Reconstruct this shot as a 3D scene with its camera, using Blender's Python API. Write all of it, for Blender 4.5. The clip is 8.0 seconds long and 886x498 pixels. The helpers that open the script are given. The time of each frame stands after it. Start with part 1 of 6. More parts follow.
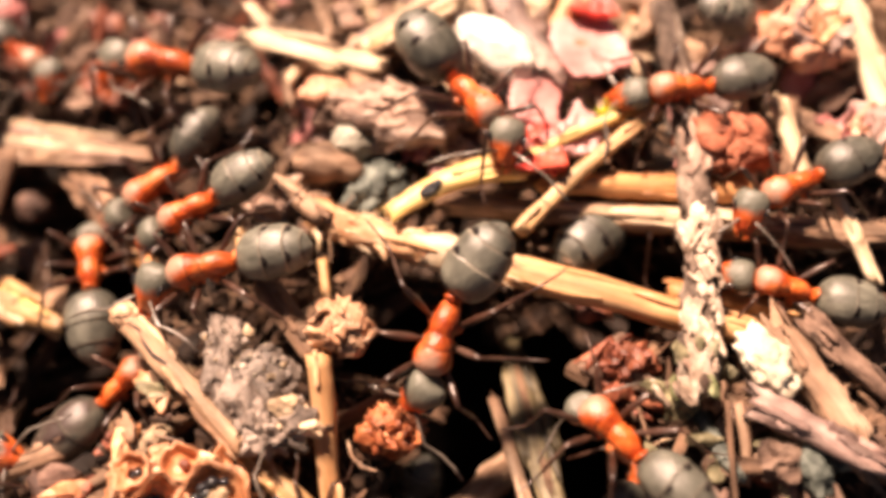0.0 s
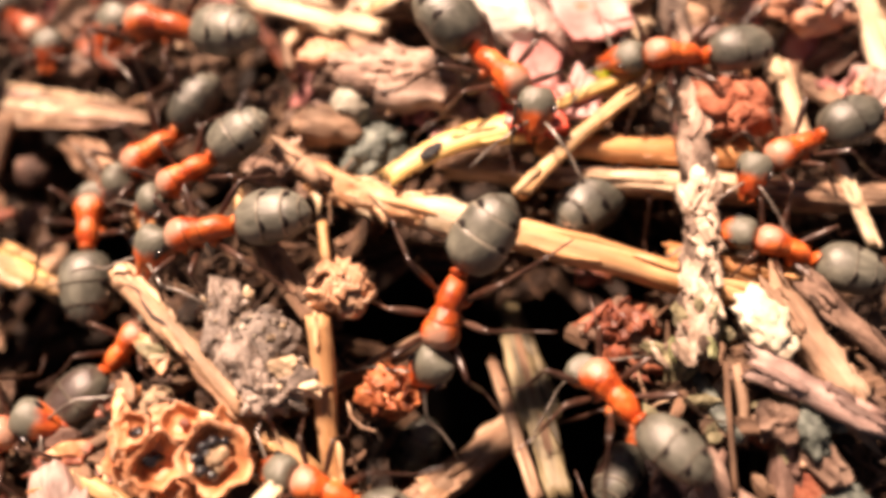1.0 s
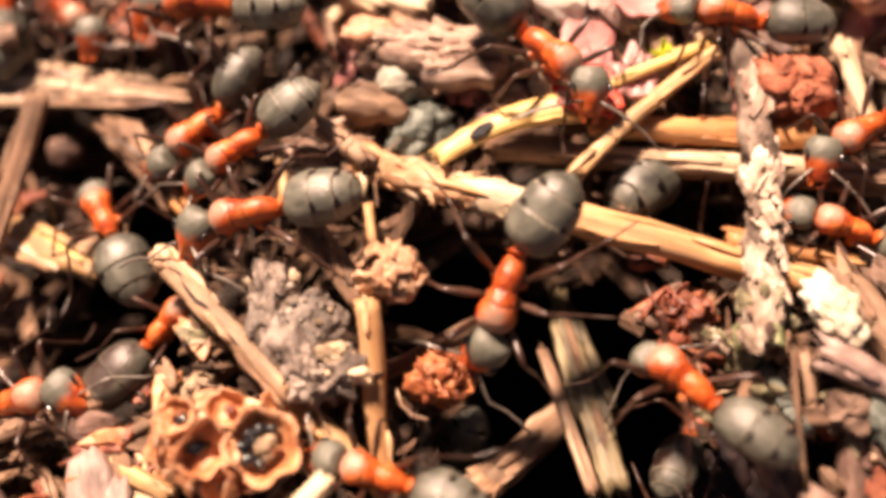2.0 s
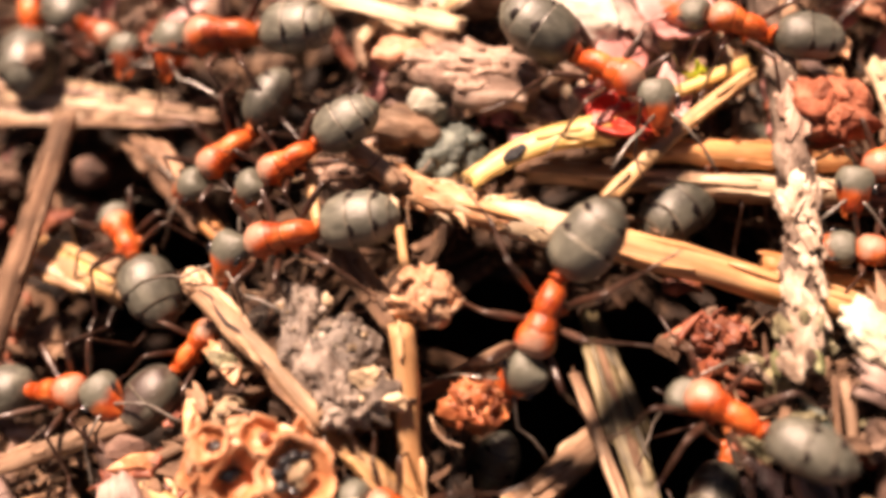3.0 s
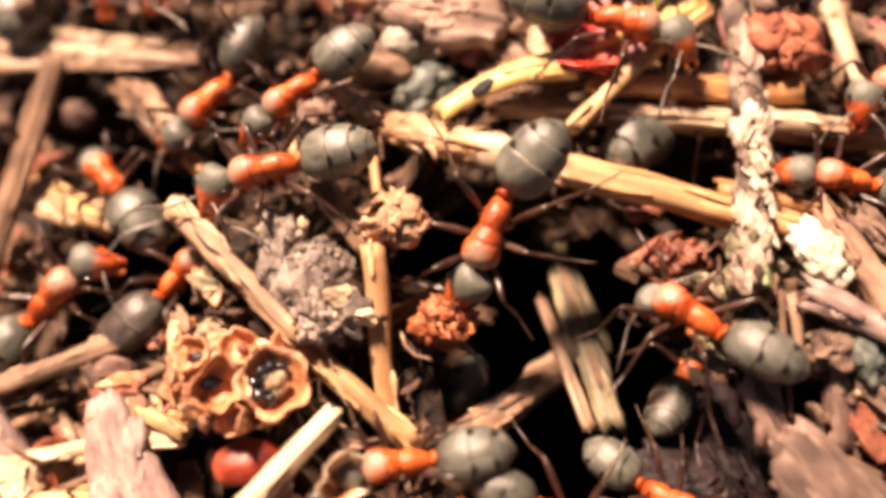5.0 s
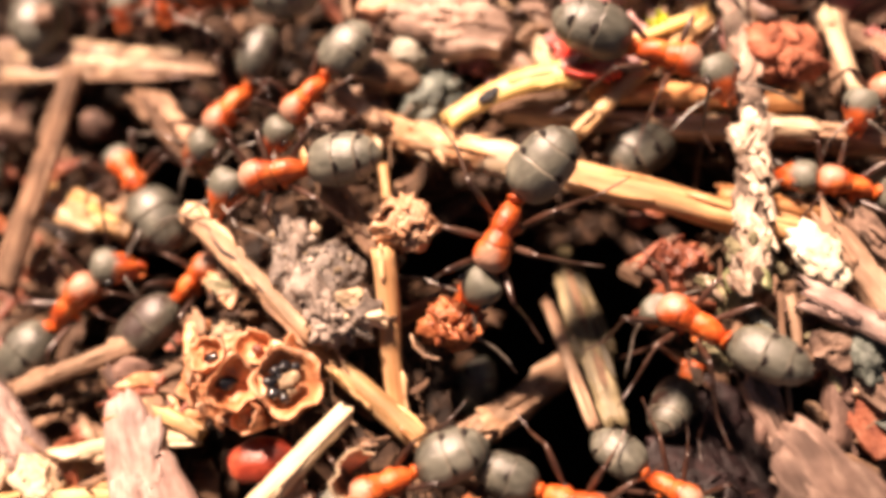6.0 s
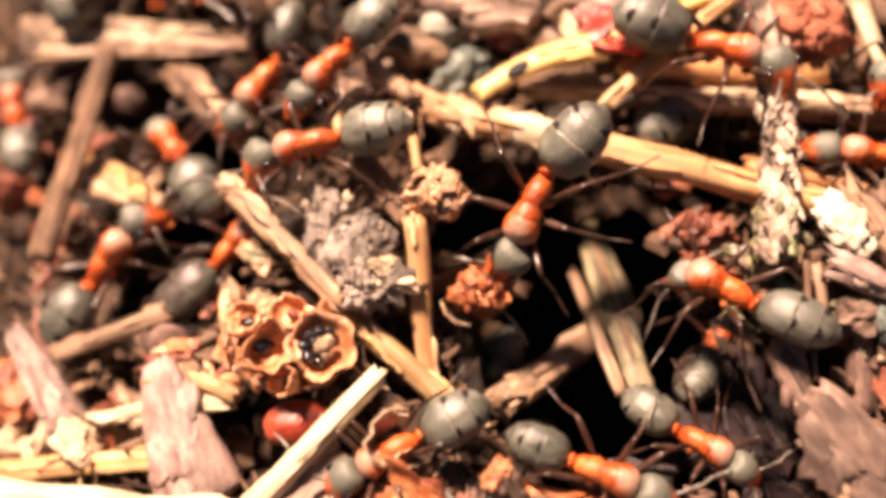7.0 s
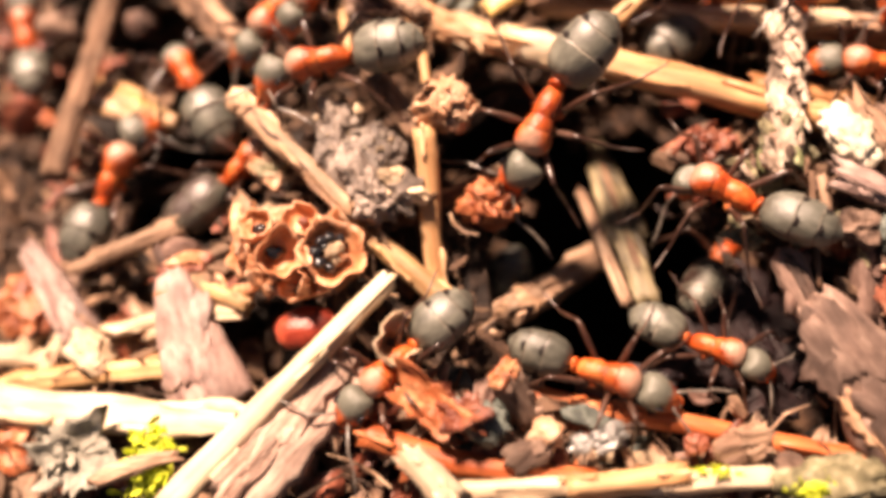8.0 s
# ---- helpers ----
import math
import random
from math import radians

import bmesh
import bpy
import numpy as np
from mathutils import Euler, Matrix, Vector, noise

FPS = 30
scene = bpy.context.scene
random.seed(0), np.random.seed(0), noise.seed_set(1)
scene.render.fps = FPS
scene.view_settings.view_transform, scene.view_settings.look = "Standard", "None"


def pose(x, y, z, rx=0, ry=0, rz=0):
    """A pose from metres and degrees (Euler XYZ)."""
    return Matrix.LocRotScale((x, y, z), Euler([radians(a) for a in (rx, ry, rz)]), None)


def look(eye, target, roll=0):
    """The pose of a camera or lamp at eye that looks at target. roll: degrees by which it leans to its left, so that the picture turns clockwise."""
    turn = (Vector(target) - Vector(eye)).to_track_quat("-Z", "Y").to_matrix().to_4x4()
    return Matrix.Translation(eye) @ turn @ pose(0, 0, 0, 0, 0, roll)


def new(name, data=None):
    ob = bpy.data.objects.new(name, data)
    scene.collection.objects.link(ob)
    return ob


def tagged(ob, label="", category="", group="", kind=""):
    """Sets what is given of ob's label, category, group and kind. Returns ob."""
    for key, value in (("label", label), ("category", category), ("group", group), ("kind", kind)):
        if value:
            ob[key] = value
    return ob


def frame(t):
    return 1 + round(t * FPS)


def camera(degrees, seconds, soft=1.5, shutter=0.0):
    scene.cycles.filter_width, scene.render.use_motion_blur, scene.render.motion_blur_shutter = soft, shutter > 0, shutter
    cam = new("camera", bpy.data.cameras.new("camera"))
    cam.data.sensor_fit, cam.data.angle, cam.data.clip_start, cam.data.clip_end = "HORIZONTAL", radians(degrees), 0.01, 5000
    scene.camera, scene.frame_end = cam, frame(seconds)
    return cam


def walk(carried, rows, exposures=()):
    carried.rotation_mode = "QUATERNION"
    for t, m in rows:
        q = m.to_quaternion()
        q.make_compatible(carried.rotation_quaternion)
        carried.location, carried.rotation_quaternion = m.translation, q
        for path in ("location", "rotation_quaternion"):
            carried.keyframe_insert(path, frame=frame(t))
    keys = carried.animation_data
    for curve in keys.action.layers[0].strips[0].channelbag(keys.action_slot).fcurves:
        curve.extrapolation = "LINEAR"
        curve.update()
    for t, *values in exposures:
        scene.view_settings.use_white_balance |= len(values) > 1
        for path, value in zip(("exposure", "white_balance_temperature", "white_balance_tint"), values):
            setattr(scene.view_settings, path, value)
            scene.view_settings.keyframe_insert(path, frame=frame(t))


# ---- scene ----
MM = 0.001  # the plan below is written in millimetres
cam = camera(52.0, 8.0, 4.4, 0.5)
cam.data.dof.use_dof = True
cam.data.dof.focus_distance = 33.5 * MM
cam.data.dof.aperture_fstop = 21.0
SCALE, EYE, TILT = 17.9 * MM, 32.1 * MM, -65.0
ROWS = [
    (0, 0.0000, 0.0000, 0.0000, 0.000, 0.000, 0.000),
    (0.5, 0.0309, -0.0296, -0.0087, -0.314, -0.199, -0.217),
    (1, -0.0016, -0.0003, -0.0335, -0.072, -1.382, -0.122),
    (1.5, -0.0484, 0.0476, -0.0365, 0.258, -0.963, -0.313),
    (1.7, -0.0679, 0.0550, -0.0565, 0.310, -1.560, -0.350),
    (2.8, -0.1454, 0.0860, -0.0526, 0.650, -1.712, -0.560),
    (3, -0.1539, 0.0868, -0.0326, 0.682, -1.112, -0.571),
    (3.5, -0.1556, 0.0447, -0.0328, 1.119, -1.123, -0.641),
    (4, -0.1681, 0.0180, -0.1514, 1.129, -2.584, -0.521),
    (4.5, -0.1279, -0.0088, -0.1470, 1.097, -2.467, -0.483),
    (5, -0.0906, -0.0124, -0.1627, 0.598, -1.808, -0.305),
    (5.2, -0.0906, -0.0200, -0.1957, 0.598, -2.790, -0.290),
    (6.3, -0.0936, -0.0900, -0.1616, 1.163, -0.940, -0.080),
    (6.5, -0.1096, -0.0961, -0.1616, 1.163, -1.010, -0.050),
    (7, -0.1281, -0.1097, -0.2260, 1.882, -1.637, -0.340),
    (7.5, -0.1508, -0.1197, -0.2904, 2.034, -2.623, -0.611),
    (8, -0.1362, -0.1402, -0.3585, 2.152, -3.387, -0.595),
]
walk(cam, [(t, pose(0, 0, EYE, TILT) @ pose(SCALE * x, SCALE * y, SCALE * z, 90 + pitch, roll, yaw)) for t, x, y, z, yaw, pitch, roll in ROWS],
     [(0.0, 1.41, 8500, 36), (3.5, 1.32, 8500, 36), (4.5, 1.41, 8500, 36), (6.5, 1.54, 8500, 36), (8.0, 1.52, 8500, 36)])

# ---- light: hazy sun high over the far side of the mound ----
SUN_ELEVATION, SUN_ROTATION = 52.0, -31.0
world = bpy.data.worlds.new("sky")
scene.world = world
world.use_nodes = True
sky = world.node_tree.nodes.new("ShaderNodeTexSky")
sky.sky_type = "NISHITA"
sky.sun_disc = False
sky.sun_elevation, sky.sun_rotation = radians(SUN_ELEVATION), radians(SUN_ROTATION)
back = world.node_tree.nodes["Background"]
back.inputs["Strength"].default_value = 0.012
world.node_tree.links.new(sky.outputs["Color"], back.inputs["Color"])
sun = new("sun", bpy.data.lights.new("sun", "SUN"))
sun.data.energy, sun.data.angle, sun.data.color = 4.9, radians(9.0), (1.0, 0.9, 0.76)
_e, _r = radians(SUN_ELEVATION), radians(SUN_ROTATION)
sun.matrix_world = look((math.sin(_r) * math.cos(_e), math.cos(_r) * math.cos(_e), math.sin(_e)), (0, 0, 0))


# ---- materials ----
def mat(name, dark, mid, pale, freq=(1.0, 1.0, 1.0), rough=0.7, bump=0.4, spec=0.4, fine=6.0, stain=0.45, vary=0.25, island=False, lo=0.3, hi=0.7):
    """A mottled surface: a colour grain (freq, per mm), stains at a larger scale, fine relief, and a shade of its own for each piece."""
    m = bpy.data.materials.new(name)
    m.use_nodes = True
    nodes, links = m.node_tree.nodes, m.node_tree.links
    bsdf = nodes["Principled BSDF"]
    tex = nodes.new("ShaderNodeTexCoord")
    info = nodes.new("ShaderNodeNewGeometry" if island else "ShaderNodeObjectInfo")
    rnd = info.outputs["Random Per Island" if island else "Random"]
    shift = nodes.new("ShaderNodeVectorMath")
    shift.operation = "ADD"
    far = nodes.new("ShaderNodeMath")
    far.operation = "MULTIPLY"
    far.inputs[1].default_value = 0.07
    links.new(rnd, far.inputs[0])
    links.new(tex.outputs["Object"], shift.inputs[0])
    links.new(far.outputs[0], shift.inputs[1])
    mapping = nodes.new("ShaderNodeMapping")
    mapping.inputs["Scale"].default_value = [1000 * f for f in freq]
    links.new(shift.outputs[0], mapping.inputs["Vector"])
    grain = nodes.new("ShaderNodeTexNoise")
    grain.inputs["Scale"].default_value, grain.inputs["Detail"].default_value, grain.inputs["Roughness"].default_value = 1.0, 6.0, 0.62
    links.new(mapping.outputs[0], grain.inputs["Vector"])
    ramp = nodes.new("ShaderNodeValToRGB")
    ramp.color_ramp.elements[0].position, ramp.color_ramp.elements[0].color = lo, (*dark, 1)
    ramp.color_ramp.elements[1].position, ramp.color_ramp.elements[1].color = hi, (*pale, 1)
    ramp.color_ramp.elements.new((lo + hi) / 2).color = (*mid, 1)
    links.new(grain.outputs["Fac"], ramp.inputs["Fac"])
    blot = nodes.new("ShaderNodeTexNoise")
    blot.inputs["Scale"].default_value, blot.inputs["Detail"].default_value = 420.0, 3.0
    links.new(shift.outputs[0], blot.inputs["Vector"])
    spread = nodes.new("ShaderNodeMapRange")
    spread.inputs["From Min"].default_value, spread.inputs["From Max"].default_value = 0.38, 0.62
    spread.inputs["To Min"].default_value, spread.inputs["To Max"].default_value = 1.0 - stain, 1.0
    links.new(blot.outputs["Fac"], spread.inputs["Value"])
    shade = nodes.new("ShaderNodeMapRange")
    shade.inputs["To Min"].default_value, shade.inputs["To Max"].default_value = 1.0 - vary, 1.0 + vary
    links.new(rnd, shade.inputs["Value"])
    both = nodes.new("ShaderNodeMath")
    both.operation = "MULTIPLY"
    links.new(spread.outputs[0], both.inputs[0])
    links.new(shade.outputs[0], both.inputs[1])
    hsv = nodes.new("ShaderNodeHueSaturation")
    links.new(both.outputs[0], hsv.inputs["Value"])
    links.new(ramp.outputs["Color"], hsv.inputs["Color"])
    links.new(hsv.outputs["Color"], bsdf.inputs["Base Color"])
    small = nodes.new("ShaderNodeTexNoise")
    small.inputs["Scale"].default_value, small.inputs["Detail"].default_value = fine, 4.0
    links.new(mapping.outputs[0], small.inputs["Vector"])
    gloss = nodes.new("ShaderNodeMapRange")
    gloss.inputs["To Min"].default_value, gloss.inputs["To Max"].default_value = max(0.05, rough - 0.15), min(1.0, rough + 0.15)
    links.new(small.outputs["Fac"], gloss.inputs["Value"])
    links.new(gloss.outputs[0], bsdf.inputs["Roughness"])
    relief = nodes.new("ShaderNodeBump")
    relief.inputs["Strength"].default_value, relief.inputs["Distance"].default_value = bump, 0.06 * MM
    mixed = nodes.new("ShaderNodeMath")
    mixed.operation = "ADD"
    links.new(small.outputs["Fac"], mixed.inputs[0])
    links.new(grain.outputs["Fac"], mixed.inputs[1])
    links.new(mixed.outputs[0], relief.inputs["Height"])
    links.new(relief.outputs["Normal"], bsdf.inputs["Normal"])
    bsdf.inputs["Specular IOR Level"].default_value = spec
    return m


GRAIN = (0.16, 2.2, 2.2)
STRAW = mat("straw", (0.38, 0.165, 0.06), (0.62, 0.36, 0.165), (0.8, 0.55, 0.32), GRAIN, 0.5, 0.45, 0.5)
GOLD = mat("golden_straw", (0.58, 0.3, 0.075), (0.77, 0.5, 0.18), (0.86, 0.66, 0.34), GRAIN, 0.45, 0.3, 0.5, stain=0.25, vary=0.1)
ORANGE = mat("orange_wood", (0.34, 0.12, 0.04), (0.58, 0.26, 0.1), (0.74, 0.42, 0.2), GRAIN, 0.5, 0.45, 0.5)
CREAM = mat("bleached_wood", (0.45, 0.29, 0.17), (0.7, 0.53, 0.36), (0.85, 0.73, 0.56), GRAIN, 0.6, 0.5, 0.4, stain=0.35, vary=0.12)
TAN = mat("weathered_wood", (0.18, 0.095, 0.06), (0.42, 0.26, 0.17), (0.64, 0.46, 0.33), GRAIN, 0.7, 0.7, 0.35, stain=0.55)
DRAB = mat("drab_wood", (0.08, 0.043, 0.028), (0.21, 0.12, 0.075), (0.38, 0.25, 0.17), GRAIN, 0.75, 0.7, 0.3, stain=0.55)
# dry olive, darkened: the shadow of ant and stem is in this colour
OLIVE = mat("dry_blade", (0.028, 0.021, 0.01), (0.125, 0.097, 0.051), (0.32, 0.265, 0.155), (0.1, 3.0, 3.0), 0.5, 0.6, 0.45, stain=0.6)
PINKBARK = mat("pink_bark", (0.15, 0.08, 0.055), (0.46, 0.3, 0.23), (0.7, 0.54, 0.44), (0.35, 2.4, 2.4), 0.65, 0.9, 0.4, lo=0.34, hi=0.66, stain=0.45)
SLABBARK = mat("slab_bark", (0.065, 0.038, 0.029), (0.22, 0.14, 0.11), (0.46, 0.33, 0.265), (0.45, 1.7, 1.7), 0.7, 0.9, 0.35, stain=0.6, lo=0.24, hi=0.76, fine=12.0)
SPLITWOOD = mat("split_wood", (0.17, 0.08, 0.04), (0.5, 0.3, 0.18), (0.74, 0.54, 0.37), (0.2, 2.4, 2.4), 0.6, 0.8, 0.4, stain=0.5)
BARK = mat("bark", (0.06, 0.034, 0.025), (0.2, 0.125, 0.092), (0.42, 0.29, 0.22), (0.6, 1.6, 1.6), 0.8, 1.0, 0.3, stain=0.55)
LICHEN = mat("lichened_bark", (0.1, 0.065, 0.045), (0.38, 0.28, 0.21), (0.72, 0.62, 0.51), (0.7, 1.0, 1.0), 0.8, 1.0, 0.3, lo=0.34, hi=0.62, stain=0.45)
TWIGBARK = mat("twig_bark", (0.045, 0.03, 0.022), (0.26, 0.185, 0.145), (0.6, 0.49, 0.395), (0.7, 1.0, 1.0), 0.8, 1.0, 0.3, lo=0.34, hi=0.64, stain=0.5)
FLAKE = mat("cream_bark_flake", (0.12, 0.075, 0.05), (0.48, 0.355, 0.27), (0.76, 0.64, 0.52), (1.1, 1.5, 1.5), 0.7, 1.0, 0.35, lo=0.32, hi=0.62, stain=0.35)
GREENISH = mat("mossy_green_crumb", (0.05, 0.06, 0.025), (0.2, 0.22, 0.1), (0.42, 0.44, 0.26), (1.6, 1.6, 1.6), 0.8, 1.0, 0.3)
TORN = mat("torn_bark", (0.48, 0.17, 0.06), (0.7, 0.41, 0.23), (0.86, 0.65, 0.46), (0.6, 1.8, 1.8), 0.6, 0.9, 0.4, stain=0.25, vary=0.05)
# bark's own purple-brown, blackened: the deep shade around it is in the colour
SHADEBARK = mat("dark_bark", (0.008, 0.004, 0.004), (0.02, 0.011, 0.012), (0.05, 0.026, 0.026), (1.4, 1.6, 1.6), 0.5, 0.9, 0.3)
CLOD = mat("soil_clod", (0.055, 0.04, 0.032), (0.26, 0.203, 0.167), (0.57, 0.48, 0.41), (1.3, 1.3, 1.3), 0.62, 1.0, 0.5, lo=0.28, hi=0.72, stain=0.5)
PINKSMOOTH = mat("smooth_pink_bark", (0.16, 0.082, 0.07), (0.43, 0.288, 0.248), (0.7, 0.55, 0.485), (0.45, 1.7, 1.7), 0.55, 0.8, 0.45, lo=0.28, hi=0.72, stain=0.65, vary=0.08)
CRUMB = mat("tan_crumb", (0.18, 0.11, 0.06), (0.42, 0.3, 0.19), (0.68, 0.55, 0.39), (2.0, 2.0, 2.0), 0.7, 1.0, 0.5)
PAPER = mat("papery_scale", (0.46, 0.12, 0.035), (0.78, 0.38, 0.2), (0.9, 0.65, 0.47), (0.9, 0.9, 0.9), 0.5, 0.8, 0.5, stain=0.4)
PODLINING = mat("pod_lining", (0.26, 0.065, 0.02), (0.6, 0.23, 0.1), (0.78, 0.43, 0.24), (1.1, 1.1, 1.1), 0.45, 0.6, 0.5, stain=0.5)
PODLIP = mat("pod_lip", (0.45, 0.14, 0.055), (0.72, 0.335, 0.175), (0.85, 0.54, 0.37), (1.2, 1.2, 1.2), 0.5, 0.8, 0.5, stain=0.4)
BUDPAPER = mat("bud_paper", (0.26, 0.08, 0.03), (0.57, 0.31, 0.18), (0.82, 0.58, 0.41), (0.9, 1.6, 1.6), 0.55, 0.9, 0.45, stain=0.5)
MOSSY = mat("mossy_crumb", (0.05, 0.045, 0.022), (0.24, 0.215, 0.125), (0.52, 0.49, 0.34), (1.6, 1.6, 1.6), 0.8, 1.0, 0.3, stain=0.55)
GRIT = mat("soil_grit", (0.14, 0.11, 0.09), (0.42, 0.35, 0.29), (0.74, 0.67, 0.58), (1.2, 1.2, 1.2), 0.6, 0.9, 0.5, stain=0.3, vary=0.6)
RUST = mat("rusty_scale", (0.07, 0.014, 0.007), (0.24, 0.06, 0.03), (0.46, 0.17, 0.09), (1.2, 1.2, 1.2), 0.5, 0.8, 0.5)
FOXY = mat("foxy_scale", (0.24, 0.045, 0.015), (0.52, 0.15, 0.055), (0.76, 0.38, 0.19), (1.4, 1.4, 1.4), 0.5, 0.8, 0.5)
BRICKRED = mat("red_chip", (0.13, 0.03, 0.018), (0.36, 0.11, 0.06), (0.56, 0.25, 0.16), (1.3, 1.3, 1.3), 0.75, 1.0, 0.3, stain=0.4)
CHESTNUT = mat("chestnut_seed", (0.06, 0.01, 0.006), (0.23, 0.028, 0.015), (0.4, 0.075, 0.035), (1.0, 1.0, 1.0), 0.42, 0.5, 0.5, stain=0.5)
ROOT = mat("orange_root", (0.34, 0.06, 0.018), (0.58, 0.145, 0.048), (0.76, 0.3, 0.125), GRAIN, 0.45, 0.4, 0.5, stain=0.45)
BONE = mat("sun_bleached_straw", (0.55, 0.37, 0.2), (0.75, 0.59, 0.4), (0.86, 0.76, 0.6), GRAIN, 0.55, 0.45, 0.5, stain=0.25, vary=0.05)
ROSE = mat("pink_petal", (0.46, 0.12, 0.11), (0.64, 0.29, 0.27), (0.78, 0.48, 0.46), (0.5, 0.5, 0.5), 0.45, 0.4, 0.5, stain=0.3)
ROSY = mat("rosy_paper", (0.42, 0.14, 0.07), (0.7, 0.36, 0.23), (0.86, 0.57, 0.42), (0.8, 0.8, 0.8), 0.55, 0.8, 0.4, stain=0.35)
SCARLET = mat("red_petal", (0.5, 0.02, 0.012), (0.72, 0.05, 0.03), (0.8, 0.2, 0.13), (0.6, 0.6, 0.6), 0.35, 0.4, 0.5, stain=0.2)
WHITE = mat("white_resin", (0.46, 0.37, 0.25), (0.7, 0.62, 0.47), (0.86, 0.82, 0.7), (1.4, 1.4, 1.4), 0.6, 0.9, 0.5, stain=0.25, vary=0.05)
PALE = mat("white_stone", (0.66, 0.6, 0.5), (0.82, 0.78, 0.69), (0.9, 0.88, 0.82), (1.2, 1.2, 1.2), 0.45, 0.4, 0.5, stain=0.12, vary=0.05)
GREYSTONE = mat("grey_stone", (0.2, 0.18, 0.14), (0.4, 0.38, 0.31), (0.62, 0.6, 0.5), (1.4, 1.4, 1.4), 0.6, 0.9, 0.4, stain=0.45)
SLATE = mat("slate_stone", (0.025, 0.034, 0.03), (0.095, 0.115, 0.1), (0.26, 0.3, 0.26), (1.6, 1.6, 1.6), 0.6, 0.9, 0.4)
MOSS = mat("moss", (0.16, 0.22, 0.01), (0.48, 0.58, 0.03), (0.74, 0.82, 0.1), (1.5, 1.5, 1.5), 0.6, 0.5, 0.4, stain=0.25)
FIBRE = mat("fibre", (0.05, 0.026, 0.015), (0.2, 0.115, 0.07), (0.6, 0.43, 0.29), (0.7, 0.7, 0.7), 0.6, 0.6, 0.4, vary=0.8, island=True)
# far below humus's own tone: the shade of the hollows is in this colour
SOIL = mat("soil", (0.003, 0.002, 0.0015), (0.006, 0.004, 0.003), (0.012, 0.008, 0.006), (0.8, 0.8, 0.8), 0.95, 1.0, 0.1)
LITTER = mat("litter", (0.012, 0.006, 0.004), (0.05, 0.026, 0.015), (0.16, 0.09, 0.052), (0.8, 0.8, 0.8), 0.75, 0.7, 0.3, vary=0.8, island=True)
RIM = mat("pale_rim", (0.08, 0.072, 0.055), (0.2, 0.18, 0.14), (0.36, 0.33, 0.27), (1.4, 1.4, 1.4), 0.35, 0.2, 0.6, stain=0.6)
ANTRED = mat("ant_red", (0.38, 0.05, 0.012), (0.64, 0.125, 0.028), (0.76, 0.24, 0.08), (0.9, 0.9, 0.9), 0.38, 0.3, 0.6, stain=0.4, vary=0.15)
LEG = mat("ant_leg", (0.022, 0.008, 0.005), (0.052, 0.022, 0.014), (0.13, 0.074, 0.055), (0.6, 1.0, 1.0), 0.32, 0.2, 0.7, stain=0.3)
FEELER = mat("ant_feeler", (0.07, 0.055, 0.044), (0.17, 0.145, 0.122), (0.32, 0.285, 0.25), (0.8, 1.0, 1.0), 0.3, 0.2, 0.9, stain=0.3)
SUTURE = mat("thorax_suture", (0.08, 0.012, 0.005), (0.16, 0.026, 0.01), (0.26, 0.06, 0.025), (2.0, 2.0, 2.0), 0.5, 0.3, 0.4, stain=0.3)
# painted line of shade that each plate edge throws on the next
SEAMSHADE = mat("seam_shade", (0.018, 0.014, 0.011), (0.034, 0.03, 0.025), (0.06, 0.055, 0.045), (2.0, 2.0, 2.0), 0.5, 0.2, 0.4, stain=0.3)
PIT = mat("seam_pit", (0.004, 0.002, 0.002), (0.008, 0.004, 0.004), (0.014, 0.008, 0.007), (2.0, 2.0, 2.0), 0.6, 0.2, 0.3, stain=0.2)
UMBERBARK = mat("umber_bark", (0.045, 0.022, 0.017), (0.135, 0.075, 0.057), (0.34, 0.215, 0.17), (0.5, 1.6, 1.6), 0.7, 1.0, 0.35, stain=0.55)
SILVER = mat("shiny_scrap", (0.05, 0.05, 0.046), (0.17, 0.17, 0.158), (0.42, 0.42, 0.4), (1.4, 1.4, 1.4), 0.25, 0.9, 0.8, stain=0.5)
PEACH = mat("peeled_stem", (0.46, 0.19, 0.07), (0.7, 0.38, 0.18), (0.84, 0.56, 0.34), GRAIN, 0.45, 0.4, 0.5, stain=0.3, vary=0.1)
INK = mat("ink_spot", (0.012, 0.012, 0.014), (0.03, 0.032, 0.036), (0.07, 0.075, 0.08), (2.0, 2.0, 2.0), 0.75, 0.3, 0.2, stain=0.2)
SCATTER = mat("fine_litter", (0.035, 0.017, 0.01), (0.115, 0.062, 0.038), (0.3, 0.185, 0.115), (0.9, 0.9, 0.9), 0.75, 0.8, 0.3, vary=0.7, island=True)
EYE_BLACK = mat("ant_eye", (0.006, 0.006, 0.007), (0.01, 0.01, 0.012), (0.016, 0.016, 0.018), (4.0, 4.0, 4.0), 0.18, 0.1, 0.7, stain=0.0)


